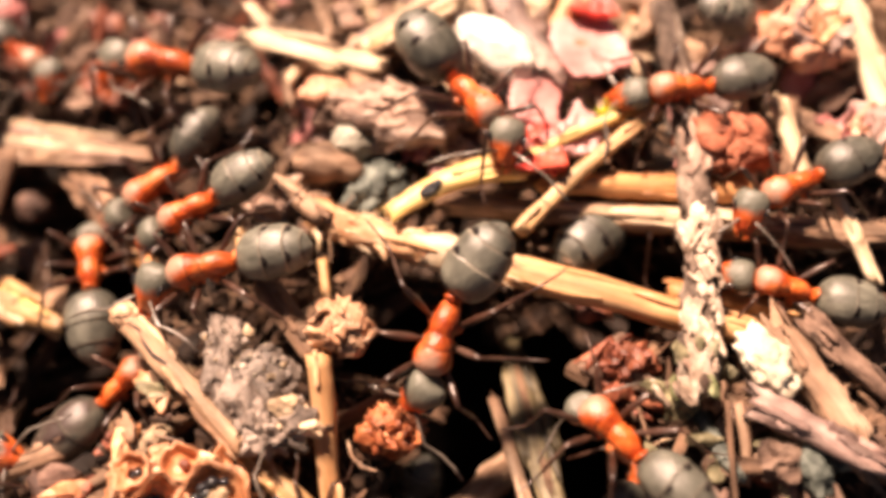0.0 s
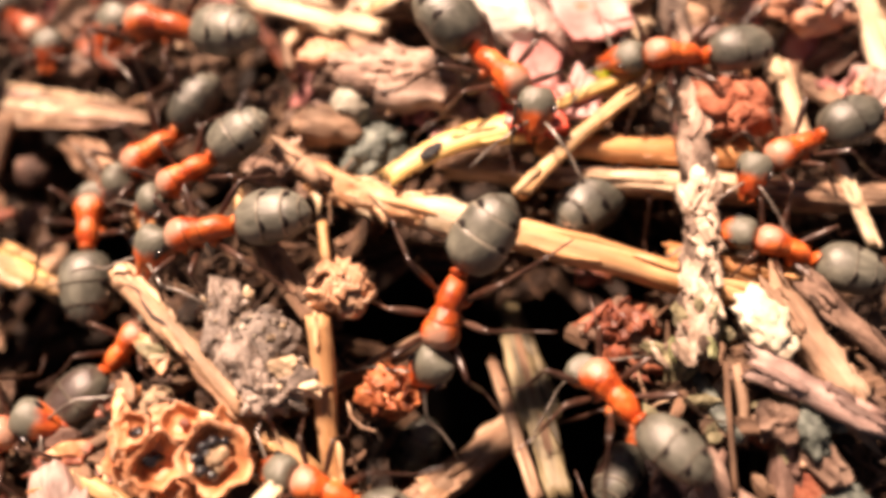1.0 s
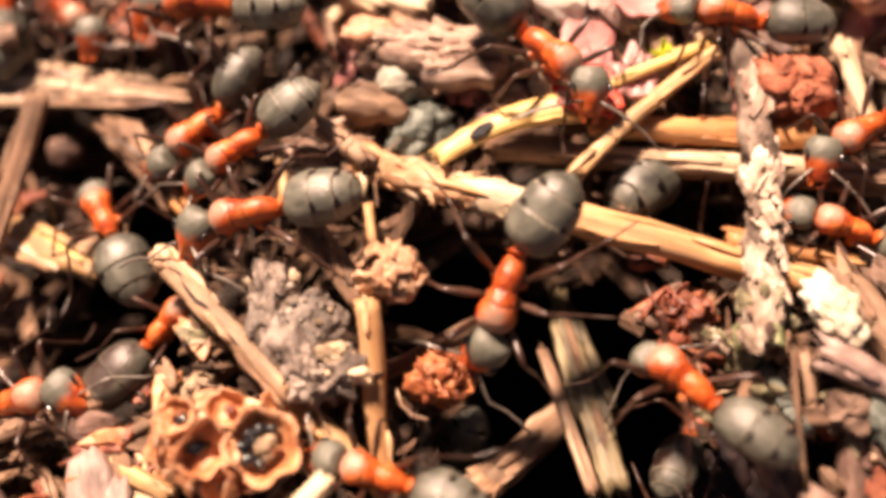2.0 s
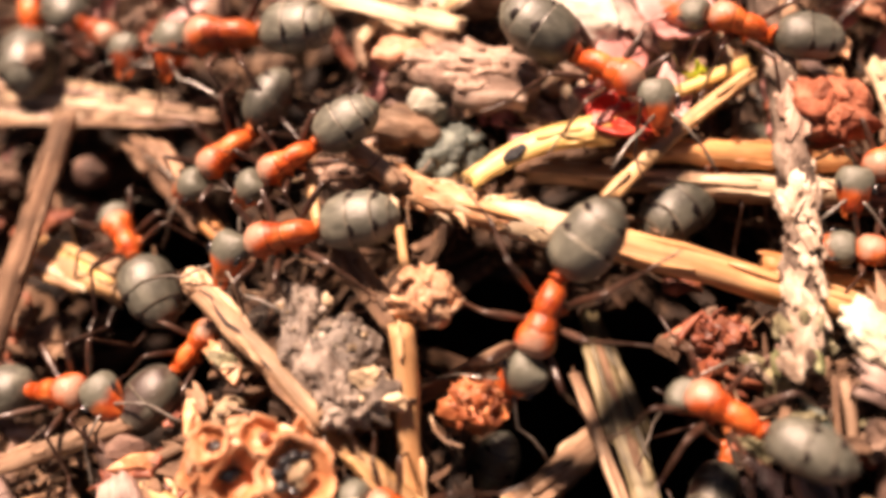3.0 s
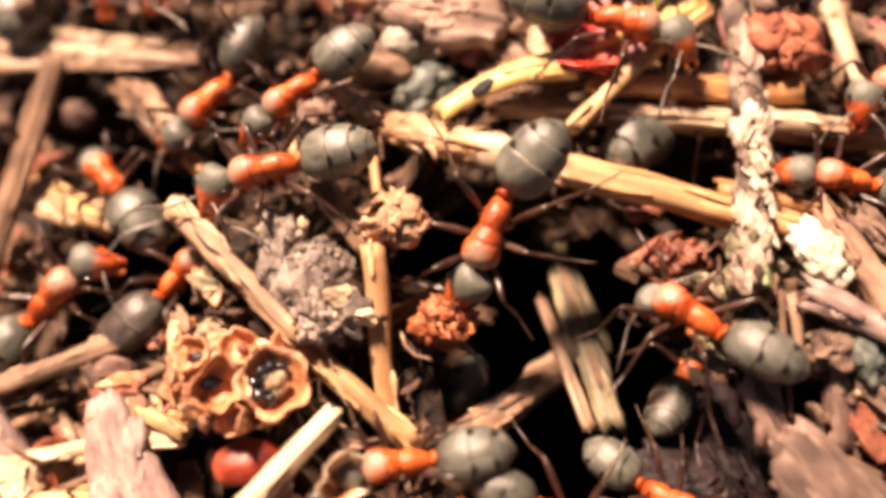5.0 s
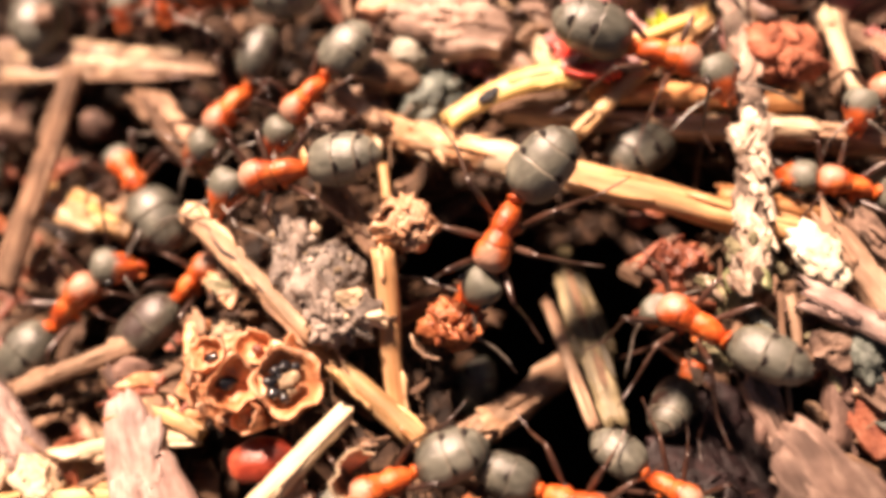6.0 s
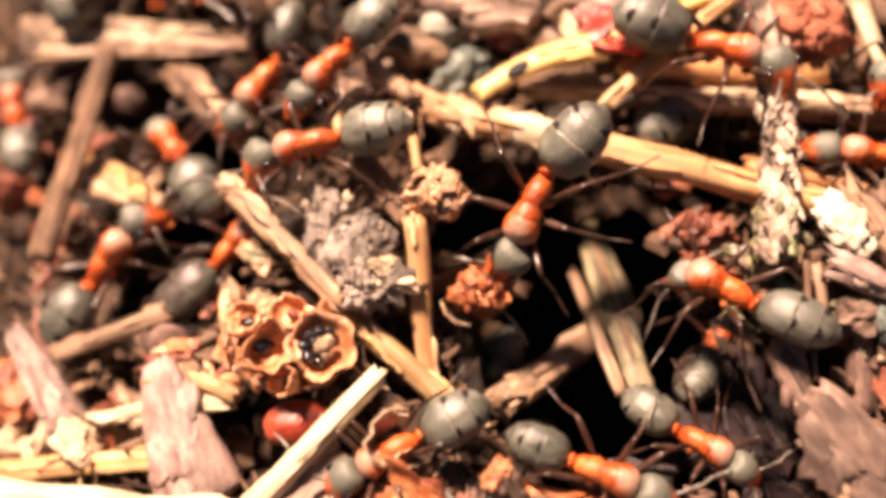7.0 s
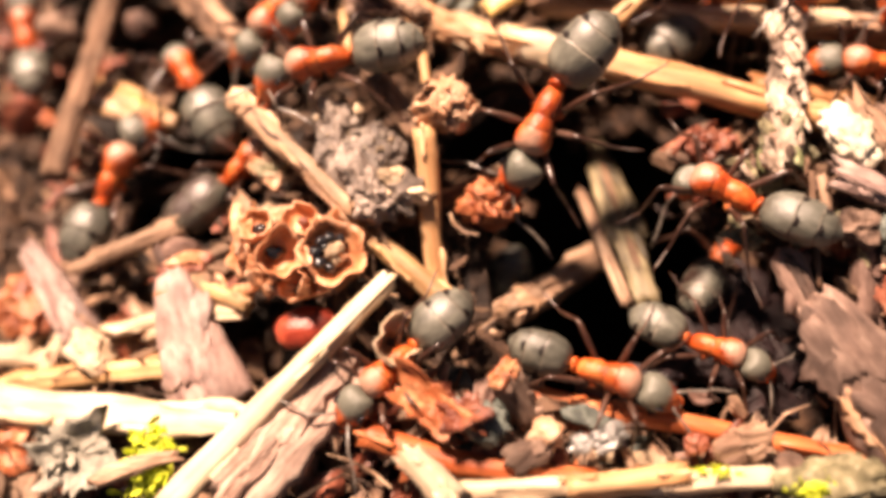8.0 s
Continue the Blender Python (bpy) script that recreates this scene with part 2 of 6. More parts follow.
def two_tone(name, above, base, tilt, start, soft, rough=0.44, spec=0.5, bump=0.8, freq=(1.5, 1.5, 1.5)):
    """Ant skin of a base colour that turns to another along a direction (tilt, per mm, in the part's own space)."""
    m = mat(name, *base, freq, rough, bump, spec, fine=7.0, stain=0.5, vary=0.15)
    nodes, links = m.node_tree.nodes, m.node_tree.links
    bsdf = nodes["Principled BSDF"]
    red = bsdf.inputs["Base Color"].links[0].from_socket
    tex = next(n for n in nodes if n.type == "TEX_COORD")
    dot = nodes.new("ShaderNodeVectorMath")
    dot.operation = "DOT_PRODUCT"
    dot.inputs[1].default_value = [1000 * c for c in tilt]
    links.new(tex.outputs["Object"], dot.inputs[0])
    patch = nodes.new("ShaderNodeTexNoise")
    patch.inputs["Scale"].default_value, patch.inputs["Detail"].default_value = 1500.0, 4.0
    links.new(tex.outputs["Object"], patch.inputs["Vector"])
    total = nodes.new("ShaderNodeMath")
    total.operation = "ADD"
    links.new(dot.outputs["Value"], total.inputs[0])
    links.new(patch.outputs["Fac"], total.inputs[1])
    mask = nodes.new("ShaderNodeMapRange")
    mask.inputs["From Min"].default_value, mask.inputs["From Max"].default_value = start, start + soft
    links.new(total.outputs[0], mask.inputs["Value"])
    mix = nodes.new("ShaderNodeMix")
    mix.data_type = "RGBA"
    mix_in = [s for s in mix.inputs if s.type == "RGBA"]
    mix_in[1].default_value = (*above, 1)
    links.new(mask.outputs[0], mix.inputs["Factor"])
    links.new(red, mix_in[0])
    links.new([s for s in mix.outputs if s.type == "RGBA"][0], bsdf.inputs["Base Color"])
    return m


SKIN = ((0.34, 0.03, 0.008), (0.68, 0.115, 0.022), (0.82, 0.25, 0.075))
HEAD_SKIN = two_tone("head_skin", (0.125, 0.128, 0.102), SKIN, (-1.3, 0.0, 0.9), -0.85, 0.5, 0.36, 0.65)
THORAX_SKIN = two_tone("thorax_skin", (0.42, 0.235, 0.165), SKIN, (0.75, 0.0, 1.0), 2.38, 0.4, 0.36, 0.6, 0.6)
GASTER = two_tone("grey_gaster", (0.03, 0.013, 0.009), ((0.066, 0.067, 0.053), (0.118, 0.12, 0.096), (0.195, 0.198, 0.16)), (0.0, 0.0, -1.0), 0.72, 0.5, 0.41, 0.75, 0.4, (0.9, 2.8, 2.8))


# ---- mesh builders ----
def mesh_of(name, verts, faces, materials, slots=None, smooth=True):
    me = bpy.data.meshes.new(name)
    me.from_pydata([tuple(c * MM for c in v) for v in verts], [], faces)
    for m in materials if isinstance(materials, (list, tuple)) else [materials]:
        me.materials.append(m)
    if slots:
        me.polygons.foreach_set("material_index", slots)
    me.polygons.foreach_set("use_smooth", [smooth] * len(me.polygons))
    me.update()
    return me


def part(name, me, parent, m=None, label=""):
    ob = new(name, me)
    ob.parent = parent
    if m is not None:
        ob.matrix_basis = m
    return tagged(ob, label)


def at(x, y, z, rx=0, ry=0, rz=0):
    return pose(x * MM, y * MM, z * MM, rx, ry, rz)


def tube(points, radii, sides=8, wobble=0.0, seed=0, ragged=0.0, flat=1.0, ridges=0.0):
    """A closed tube through points (mm), its skin uneven by wobble, its ends torn by ragged."""
    pts = [Vector(p) for p in points]
    verts, faces, n = [], [], len(pts)
    for i, p in enumerate(pts):
        ahead = (pts[min(i + 1, n - 1)] - pts[max(i - 1, 0)]).normalized()
        side = ahead.cross(Vector((0, 0, 1)))
        side = side.normalized() if side.length > 1e-4 else Vector((0, 1, 0))
        above = side.cross(ahead)
        for j in range(sides):
            a = 2 * math.pi * j / sides
            out = math.cos(a) * side + math.sin(a) * flat * above
            r = radii[i] * (1 + wobble * noise.noise(Vector((i * 0.55, math.cos(a) * 1.3 + seed * 7.3, math.sin(a) * 1.3))) * 1.8)
            r *= 1 + ridges * noise.noise(Vector((i * 0.06, math.cos(a) * 3.1, math.sin(a) * 3.1 + seed * 3.7))) * 2
            v = p + out * r
            if ragged and i in (0, n - 1):
                v += ahead * (1 if i else -1) * ragged * radii[i] * noise.noise(Vector((math.cos(a) * 2.1, math.sin(a) * 2.1, seed * 5.1 + i))) * 2.2
            verts.append(v)
    for i in range(n - 1):
        for j in range(sides):
            k = (j + 1) % sides
            faces.append((i * sides + j, i * sides + k, (i + 1) * sides + k, (i + 1) * sides + j))
    for i, at_end in ((0, 0), (n - 1, 1)):
        verts.append(pts[i] - (pts[min(i + 1, n - 1)] - pts[max(i - 1, 0)]).normalized() * (radii[i] * 0.25 if at_end else -radii[i] * 0.25))
        c = len(verts) - 1
        for j in range(sides):
            k = (j + 1) % sides
            faces.append((c, i * sides + j, i * sides + k) if at_end else (c, i * sides + k, i * sides + j))
    return verts, faces


def rings(profile, sides=20):
    """A body of revolution-like form along x: rows of x, half width, half height, z of its axis."""
    verts, faces = [], []
    for x, w, h, z in profile:
        for j in range(sides):
            a = 2 * math.pi * j / sides
            verts.append((x, w * math.cos(a), z + h * math.sin(a)))
    n = len(profile)
    for i in range(n - 1):
        for j in range(sides):
            k = (j + 1) % sides
            faces.append((i * sides + j, i * sides + k, (i + 1) * sides + k, (i + 1) * sides + j))
    faces.append(tuple(range(sides - 1, -1, -1)))
    faces.append(tuple((n - 1) * sides + j for j in range(sides)))
    return verts, faces


def ball(rx, ry, rz, rough=0.0, seed=0, sub=3, freq=1.0, crag=0.0):
    """A lump: a sphere of half axes rx, ry, rz (mm), with bumps."""
    bm = bmesh.new()
    bmesh.ops.create_icosphere(bm, subdivisions=sub, radius=1)
    off = Vector((seed * 3.1, seed * 1.7, seed * 0.9))
    verts = []
    for v in bm.verts:
        d = v.co.copy()
        k = 1 + rough * noise.fractal(d * freq * 1.4 + off, 1.0, 2.0, 4) * 1.3
        if crag:
            k += crag * (noise.voronoi(d * freq * 2.2 + off)[0][0] - 0.3)
        verts.append((d.x * rx * k, d.y * ry * k, d.z * rz * k))
    faces = [tuple(v.index for v in f.verts) for f in bm.faces]
    bm.free()
    return verts, faces


def slab(lx, ly, th, seed=0, curl=0.0, crag=0.15, rough=0.12, rim=44, taper=0.0):
    """An irregular flake lx by ly and th thick (mm), curled about its length, its ends frayed along the grain."""
    circles = (0.0, 0.22, 0.42, 0.6, 0.76, 0.88, 0.96, 1.0) if rim > 20 else (0.0, 0.35, 0.65, 0.9, 1.0)
    verts, faces = [], []
    for side in (1, -1):
        for c in circles[1:]:
            for j in range(rim):
                a = 2 * math.pi * j / rim
                ca, sa = math.cos(a), math.sin(a)
                sq = 1 / max(abs(ca), abs(sa)) ** 0.6
                r = c * sq * (1 + crag * 2 * noise.noise(Vector((ca * 1.5, sa * 1.5, seed * 4.3))) + crag * 1.2 * noise.noise(Vector((ca * 5, sa * 5, seed * 2.9))) + crag * 0.7 * noise.noise(Vector((ca * 13, sa * 13, seed * 1.9))))
                x, y = r * ca * lx / 2, r * sa * ly / 2
                y *= 1 + taper * x / lx
                x *= 1 + 0.9 * crag * noise.noise(Vector((y * 4.0, seed * 1.3, 0))) * c * c
                z = curl * y * y / ly + 0.3 * curl * x * x / lx
                z += rough * (1.6 * th * noise.noise(Vector((x * 0.45, y * 1.1, seed * 6.1))) + 0.9 * noise.noise(Vector((x * 0.7, y * 4.2, seed))) + 0.4 * noise.noise(Vector((x * 3.1, y * 5.3, seed * 2))))
                edge = 0.5 if c < 0.9 else 0.4 if c < 1 else 0.2
                verts.append((x, y, z + side * th * edge))
        verts.append((0, 0, side * th * 0.5))
    n, k = len(circles) - 1, rim
    step = n * k + 1
    for s in (0, 1):
        o = s * step
        for i in range(n - 1):
            for j in range(k):
                q = (o + i * k + j, o + (i + 1) * k + j, o + (i + 1) * k + (j + 1) % k, o + i * k + (j + 1) % k)
                faces.append(q if s == 0 else q[::-1])
        for j in range(k):
            q = (o + n * k, o + j, o + (j + 1) % k)
            faces.append(q if s == 0 else q[::-1])
    for j in range(k):
        p, q = (n - 1) * k + j, (n - 1) * k + (j + 1) % k
        faces.append((p, step + p, step + q, q))
    return verts, faces


def along(p0, p1, roll=0.0):
    """A pose (mm) at p0 whose x runs to p1."""
    a, b = Vector(p0) * MM, Vector(p1) * MM
    x = (b - a).normalized()
    y = Vector((0, 0, 1)).cross(x).normalized()
    z = x.cross(y)
    m = Matrix((x, y, z)).transposed().to_4x4()
    return Matrix.Translation(a) @ m @ pose(0, 0, 0, roll)


COUNT = [0]


def stick(name, label, category, p0, p1, width0, width1, material, bend=0.0, lift=0.0, wobble=0.1, ragged=0.5, flat=0.9, sides=12, ridges=0.12, roll=0.0, splinters=0):
    """A piece of stalk, needle or twig from p0 to p1, in mm; bend and lift bow it sideways and upwards."""
    COUNT[0] += 1
    length = (Vector(p1) - Vector(p0)).length
    n = max(6, min(30, int(length * 2.2)))
    pts, radii = [], []
    for i in range(n + 1):
        u = i / n
        bow = 4 * u * (1 - u)
        wig = 0.12 * width0 * noise.noise(Vector((u * length * 0.35, COUNT[0] * 1.9, 0)))
        pts.append((u * length, bend * bow + wig, lift * bow + wig * 0.6))
        radii.append((width0 + (width1 - width0) * u) / 2)
    me = mesh_of(name, *tube(pts, radii, sides, wobble, COUNT[0], ragged, flat, ridges), material)
    ob = new(name, me)
    ob.matrix_world = along(p0, p1, roll)
    rng = random.Random(COUNT[0] * 13 + 5)
    for k in range(splinters):
        u, span, ang = rng.uniform(0.02, 0.75), rng.uniform(0.12, 0.4) * length, rng.uniform(0.15, 0.85) * math.pi
        if k < 2:
            u = 0.0 if k else max(0.0, 1.0 - span / length)
        line, thick = [], []
        for i in range(7):
            f = i / 6
            s = min(n, max(0, (u * length + f * span) / length * n))
            c = Vector(pts[int(s)]).lerp(Vector(pts[min(n, int(s) + 1)]), s - int(s))
            r = radii[int(s)] * (0.98 + 0.1 * math.sin(9 * f + k))
            over = 0.25 * (f if k % 2 else 1 - f) ** 3 * rng.uniform(0.2, 0.7)
            line.append(c + Vector(((f - 0.5) * (0.5 if k < 2 else 0), r * math.cos(ang + 0.15 * f), (r + over) * flat * math.sin(ang + 0.15 * f))))
            thick.append(width0 * rng.uniform(0.08, 0.16) * (0.4 if i in (0, 6) else 1))
        part("splinter", mesh_of("splinter", *tube(line, thick, 6, 0.2, k, 0.8, 0.5), material), ob)
    return tagged(ob, label, category)


def chip(name, label, category, centre, size, material, turn=(0, 0, 0), curl=0.0, crag=0.15, rough=0.12, layers=0, taper=0.0):
    COUNT[0] += 1
    ob = new(name, mesh_of(name, *slab(*size, COUNT[0], curl, crag, rough, 44, taper), material))
    ob.matrix_world = at(*centre, *turn)
    rng = random.Random(COUNT[0] * 7 + 1)
    for k in range(layers):
        lx, ly = size[0] * rng.uniform(0.25, 0.6), size[1] * rng.uniform(0.25, 0.6)
        me = mesh_of("layer", *slab(lx, ly, size[2] * 0.3, COUNT[0] * 9 + k, curl, 0.35, rough * 1.5, 30), material)
        x, y = rng.uniform(-0.3, 0.3) * size[0], rng.uniform(-0.25, 0.25) * size[1]
        part("layer", me, ob, at(x, y, size[2] * 0.5 + curl * y * y / size[1] + 0.02 * k, rng.uniform(-4, 4), rng.uniform(-4, 4), rng.uniform(-12, 12)))
    return tagged(ob, label, category)


def lump(name, label, category, centre, size, material, turn=(0, 0, 0), rough=0.25, freq=1.0, crag=0.0, sub=3, smooth=True):
    COUNT[0] += 1
    ob = new(name, mesh_of(name, *ball(size[0] / 2, size[1] / 2, size[2] / 2, rough, COUNT[0], sub, freq, crag), material, smooth=smooth))
    ob.matrix_world = at(*centre, *turn)
    return tagged(ob, label, category)


# ---- the ground under the litter ----
def build_ground():
    edge = [0.046 * 1.6 ** i for i in range(1, 22)]
    axis = [-e for e in reversed(edge)] + [v * 0.001 for v in range(-46, 47, 2)] + edge
    n, verts = len(axis), []
    for y in axis:
        for x in axis:
            r = math.hypot(x, y - 0.012)
            rise = min(1.0, max(0.0, (r - 0.036) / 0.02))
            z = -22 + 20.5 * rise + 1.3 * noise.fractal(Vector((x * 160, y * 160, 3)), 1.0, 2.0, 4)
            verts.append((x / MM, y / MM, z))
    faces = [(j * n + i, j * n + i + 1, (j + 1) * n + i + 1, (j + 1) * n + i) for j in range(n - 1) for i in range(n - 1)]
    tagged(new("ground", mesh_of("ground", verts, faces, SOIL)), "crumbly humus of the ant mound, blackened for shade", "ground", kind="structure")


# dark hollows between the litter: x, y, radius
HOLES = [(9.5, 2.8, 1.7), (12.6, 4.8, 1.3), (10.2, 6.5, 1.2), (0.9, 6.3, 3.2), (-1.4, 12.2, 2.6), (3.9, 10.7, 2.6), (-16.0, 10.6, 2.6), (1.7, 3.1, 2.6), (8.1, 14.9, 2.2), (-13.8, 16.6, 2.2), (-18.6, 19.4, 2.2), (7.2, 3.1, 2.2), (-17.6, 17.2, 2.2), (-10.7, 3.3, 2.0), (11.3, 5.1, 2.0), (6.6, 0.3, 2.0), (-16.9, 13.9, 2.0), (5.2, 6.5, 1.8), (1.0, 12.1, 1.8), (8.4, 2.0, 1.8), (-10.3, 19.0, 1.6), (-16.4, 4.6, 1.6), (-22.9, 12.9, 1.6), (5.2, 9.7, 1.6), (5.2, 11.8, 1.6), (2.2, 9.1, 1.6), (-12.8, 11.2, 1.6), (6.0, 6.7, 1.6), (-19.6, 8.9, 1.5), (15.4, 15.2, 1.5), (-1.7, 10.3, 1.5), (8.2, 4.7, 1.5), (4.4, 26.8, 1.4)]
HOLES += [(-18.2, 18.4, 1.5), (-5.2, 23.2, 1.1), (-8.4, 24.2, 1.3), (-10.6, 26.2, 1.3), (-11.8, 20.4, 1.1), (-17.2, 12.2, 1.8), (-20.1, 17.6, 1.6), (-20.8, 13.9, 1.5), (-15.1, 18.0, 1.5), (-18.2, 20.9, 1.6), (-22.1, 17.3, 1.4), (-16.2, 11.9, 1.4)]


def sag(x):
    """The surface of the mound falls away on one flank."""
    return -0.3 * max(0.0, -x - 7)


def build_litter():
    rng = random.Random(11)
    verts, faces = [], []
    made = 0
    while made < 9000:
        x, y = (rng.uniform(-44, 36), rng.uniform(-22, 50)) if made < 2600 else (rng.uniform(-31, 23), rng.uniform(-9, 36))
        near = -30 < x < 22 and -7 < y < 34
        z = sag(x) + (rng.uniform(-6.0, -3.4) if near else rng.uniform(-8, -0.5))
        if any(math.hypot(x - c[0], y - c[1]) < r * 1.15 and z > -10.5 for *c, r in HOLES):
            continue
        a, tip = rng.uniform(0, math.tau), rng.uniform(-0.35, 0.35)
        length = rng.choice((2.0, 3.0, 4.0, 5.5, 8.0)) * rng.uniform(0.7, 1.3)
        r = min(0.42, length * rng.uniform(0.03, 0.12))
        d = Vector((math.cos(a) * math.cos(tip), math.sin(a) * math.cos(tip), math.sin(tip)))
        if any((Vector((x, y)) + d.xy * s * length - Vector(c)).length < q * 0.95 for *c, q in HOLES for s in (-0.5, 0, 0.5)) and z > -8.5:
            continue
        side = d.cross(Vector((0, 0, 1))).normalized()
        v, f = tube([Vector((x, y, z)) + d * (s * length) + side * (b * length * 0.05) for s, b in ((-0.5, 0), (-0.17, 1), (0.17, 1), (0.5, 0))], [r, r * 1.1, r, r * 0.8], 6, 0.4, made, 1.3, rng.uniform(0.15, 0.7))
        o = len(verts)
        verts += v
        faces += [tuple(i + o for i in q) for q in f]
        made += 1
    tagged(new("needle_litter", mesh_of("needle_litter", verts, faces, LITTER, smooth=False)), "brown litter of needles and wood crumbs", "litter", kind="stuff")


def build_fine_litter():
    rng = random.Random(29)
    verts, faces = [], []
    made = 0
    while made < 3000:
        x, y = rng.uniform(-31, 23), rng.uniform(-8, 35)
        z = sag(x) + rng.uniform(-4.2, -1.4)
        if any(math.hypot(x - c[0], y - c[1]) < r * 1.1 for *c, r in HOLES):
            continue
        s, a, tip = rng.uniform(0.25, 1.1), rng.uniform(0, math.tau), rng.uniform(-0.5, 0.5)
        d = Vector((math.cos(a) * math.cos(tip), math.sin(a) * math.cos(tip), math.sin(tip)))
        if rng.random() < 0.4:
            length, r, flat = s * 4.0, rng.uniform(0.05, 0.13), 0.7
        else:
            length, r, flat = s * 2.2, s * 0.24, rng.uniform(0.2, 0.5)
        if any((Vector((x, y)) + d.xy * q * length - Vector(c)).length < e for *c, e in HOLES for q in (-0.5, 0.5)):
            continue
        mid = Vector((x, y, z))
        side = d.cross(Vector((0, 0, 1))).normalized() * length * 0.08
        v, f = tube([mid - d * length * 0.5, mid - d * length * 0.15 + side, mid + d * length * 0.2 + side, mid + d * length * 0.5], [r * 0.6, r, r * 0.9, r * 0.5], 6, 0.35, made, 0.8, flat)
        o = len(verts)
        verts += v
        faces += [tuple(i + o for i in q) for q in f]
        made += 1
    tagged(new("fine_litter", mesh_of("fine_litter", verts, faces, SCATTER, smooth=False)), "fine brown fibres and wood dust", "litter", kind="stuff")


def build_fibres():
    """Thin pale and dark fibres, splinters and wood dust strewn over the top of the litter."""
    rng = random.Random(47)
    verts, faces = [], []
    made = 0
    while made < 1000:
        x, y = rng.uniform(-30, 22), rng.uniform(-7, 34)
        z = sag(x) + rng.uniform(-3.0, -0.9)
        if any(math.hypot(x - c[0], y - c[1]) < r * 1.2 for *c, r in HOLES):
            continue
        a, tip = rng.uniform(0, math.tau), rng.uniform(-0.4, 0.4)
        d = Vector((math.cos(a) * math.cos(tip), math.sin(a) * math.cos(tip), math.sin(tip)))
        dust = rng.random() < 0.45
        length, r = (rng.uniform(0.2, 0.6), rng.uniform(0.06, 0.16)) if dust else (rng.uniform(0.8, 3.2), rng.uniform(0.03, 0.09))
        mid, side = Vector((x, y, z)), d.cross(Vector((0, 0, 1))).normalized() * length * rng.uniform(-0.15, 0.15)
        v, f = tube([mid - d * length * 0.5, mid - d * length * 0.15 + side, mid + d * length * 0.2 + side, mid + d * length * 0.5], [r * 0.6, r, r * 0.9, r * 0.4], 5, 0.35, made, 0.8, rng.uniform(0.4, 1.0))
        o = len(verts)
        verts += v
        faces += [tuple(i + o for i in q) for q in f]
        made += 1
    tagged(new("wood_dust", mesh_of("wood_dust", verts, faces, FIBRE, smooth=False)), "loose pale fibres and wood dust", "litter", kind="stuff")


build_ground()
build_fibres()
build_litter()
build_fine_litter()


# ---- the ants ----
def smooth_profile(rows, n):
    """Rows resampled evenly with a soft curve."""
    xs = np.linspace(0, len(rows) - 1, n)
    out = []
    for s in xs:
        i = min(int(s), len(rows) - 2)
        f = s - i
        p = [rows[max(0, min(len(rows) - 1, i + k))] for k in (-1, 0, 1, 2)]
        out.append([0.5 * (2 * b + (c - a) * f + (2 * a - 5 * b + 4 * c - d) * f * f + (3 * b - a - 3 * c + d) * f ** 3) for a, b, c, d in zip(*p)])
    return out


GASTER_LENGTH, GASTER_JOINTS = 3.15, (0.43, 0.72, 0.9)


def gaster_girth(u):
    """The radius of the hind body at u (0 at the waist, 1 at the tip), each plate stepping down from the one before."""
    step = sum(0.042 for j in GASTER_JOINTS if u > j)
    grow = 0.022 * max((1 - (j - u) / 0.2) if 0 <= j - u < 0.2 else 0 for j in GASTER_JOINTS)
    return max(0.05, ((1 - abs(2 * u ** 0.86 - 1) ** 2.5) ** 0.52 if 0 < u < 1 else 0) * 1.02 - step * 0.7 + grow)


def gaster_mesh():
    """The hind body: four plates that overlap like roof tiles, each with a pale hind rim and its shadow painted as a
    dark line behind it.
    """
    us = [0.0, 0.012, 0.03, 0.06, 0.1, 0.16, 0.22, 0.3, 0.37, 0.41, 0.424, 0.432, 0.446, 0.48, 0.53, 0.6, 0.66, 0.7, 0.712, 0.722, 0.736, 0.77, 0.81, 0.86, 0.885, 0.894, 0.902, 0.914, 0.94, 0.97, 0.988, 1.0]
    profile = [(-u * GASTER_LENGTH, 1.09 * gaster_girth(u), 0.96 * gaster_girth(u), 0.12 + 0.1 * math.sin(math.pi * u)) for u in us]
    sides, slots = 36, []
    verts, faces = rings(profile, sides)
    for k, (x, y, z) in enumerate(verts):
        dent = 1 + 0.014 * noise.noise(Vector((x * 1.4, y * 1.4, z * 1.4))) + 0.006 * noise.noise(Vector((x * 5, y * 5, z * 5)))
        verts[k] = (x + 0.05 * noise.noise(Vector((y * 1.5, z * 1.5, 2.0))), y * dent, 0.15 + (z - 0.15) * dent)
    for i in range(len(us) - 1):
        rim = any(us[i + 1] <= j + 0.004 and us[i + 1] > j - 0.011 for j in GASTER_JOINTS)
        shade_ring = any(j < us[i] < j + 0.004 for j in GASTER_JOINTS)
        slots += [2 if shade_ring else 1 if rim else 0] * sides
    return mesh_of("gaster", verts, faces, [GASTER, RIM, SEAMSHADE], slots + [0, 0])


def add_pits(hind, wide):
    """Dark spots on both flanks of the hind body, at the seams of its plates."""
    for u in (0.455, 0.745):
        for s in (1, -1):
            a, r = radians(wide), gaster_girth(u)
            out = Vector((0, s * math.cos(a), math.sin(a)))
            place = Vector((-u * GASTER_LENGTH, 1.09 * r * out.y, 0.12 + 0.1 * math.sin(math.pi * u) + 0.96 * r * out.z))
            part("pit", PIT_MESH, hind, Matrix.Translation(place * MM) @ out.to_track_quat("Z", "X").to_matrix().to_4x4(), "black spot at a plate seam")


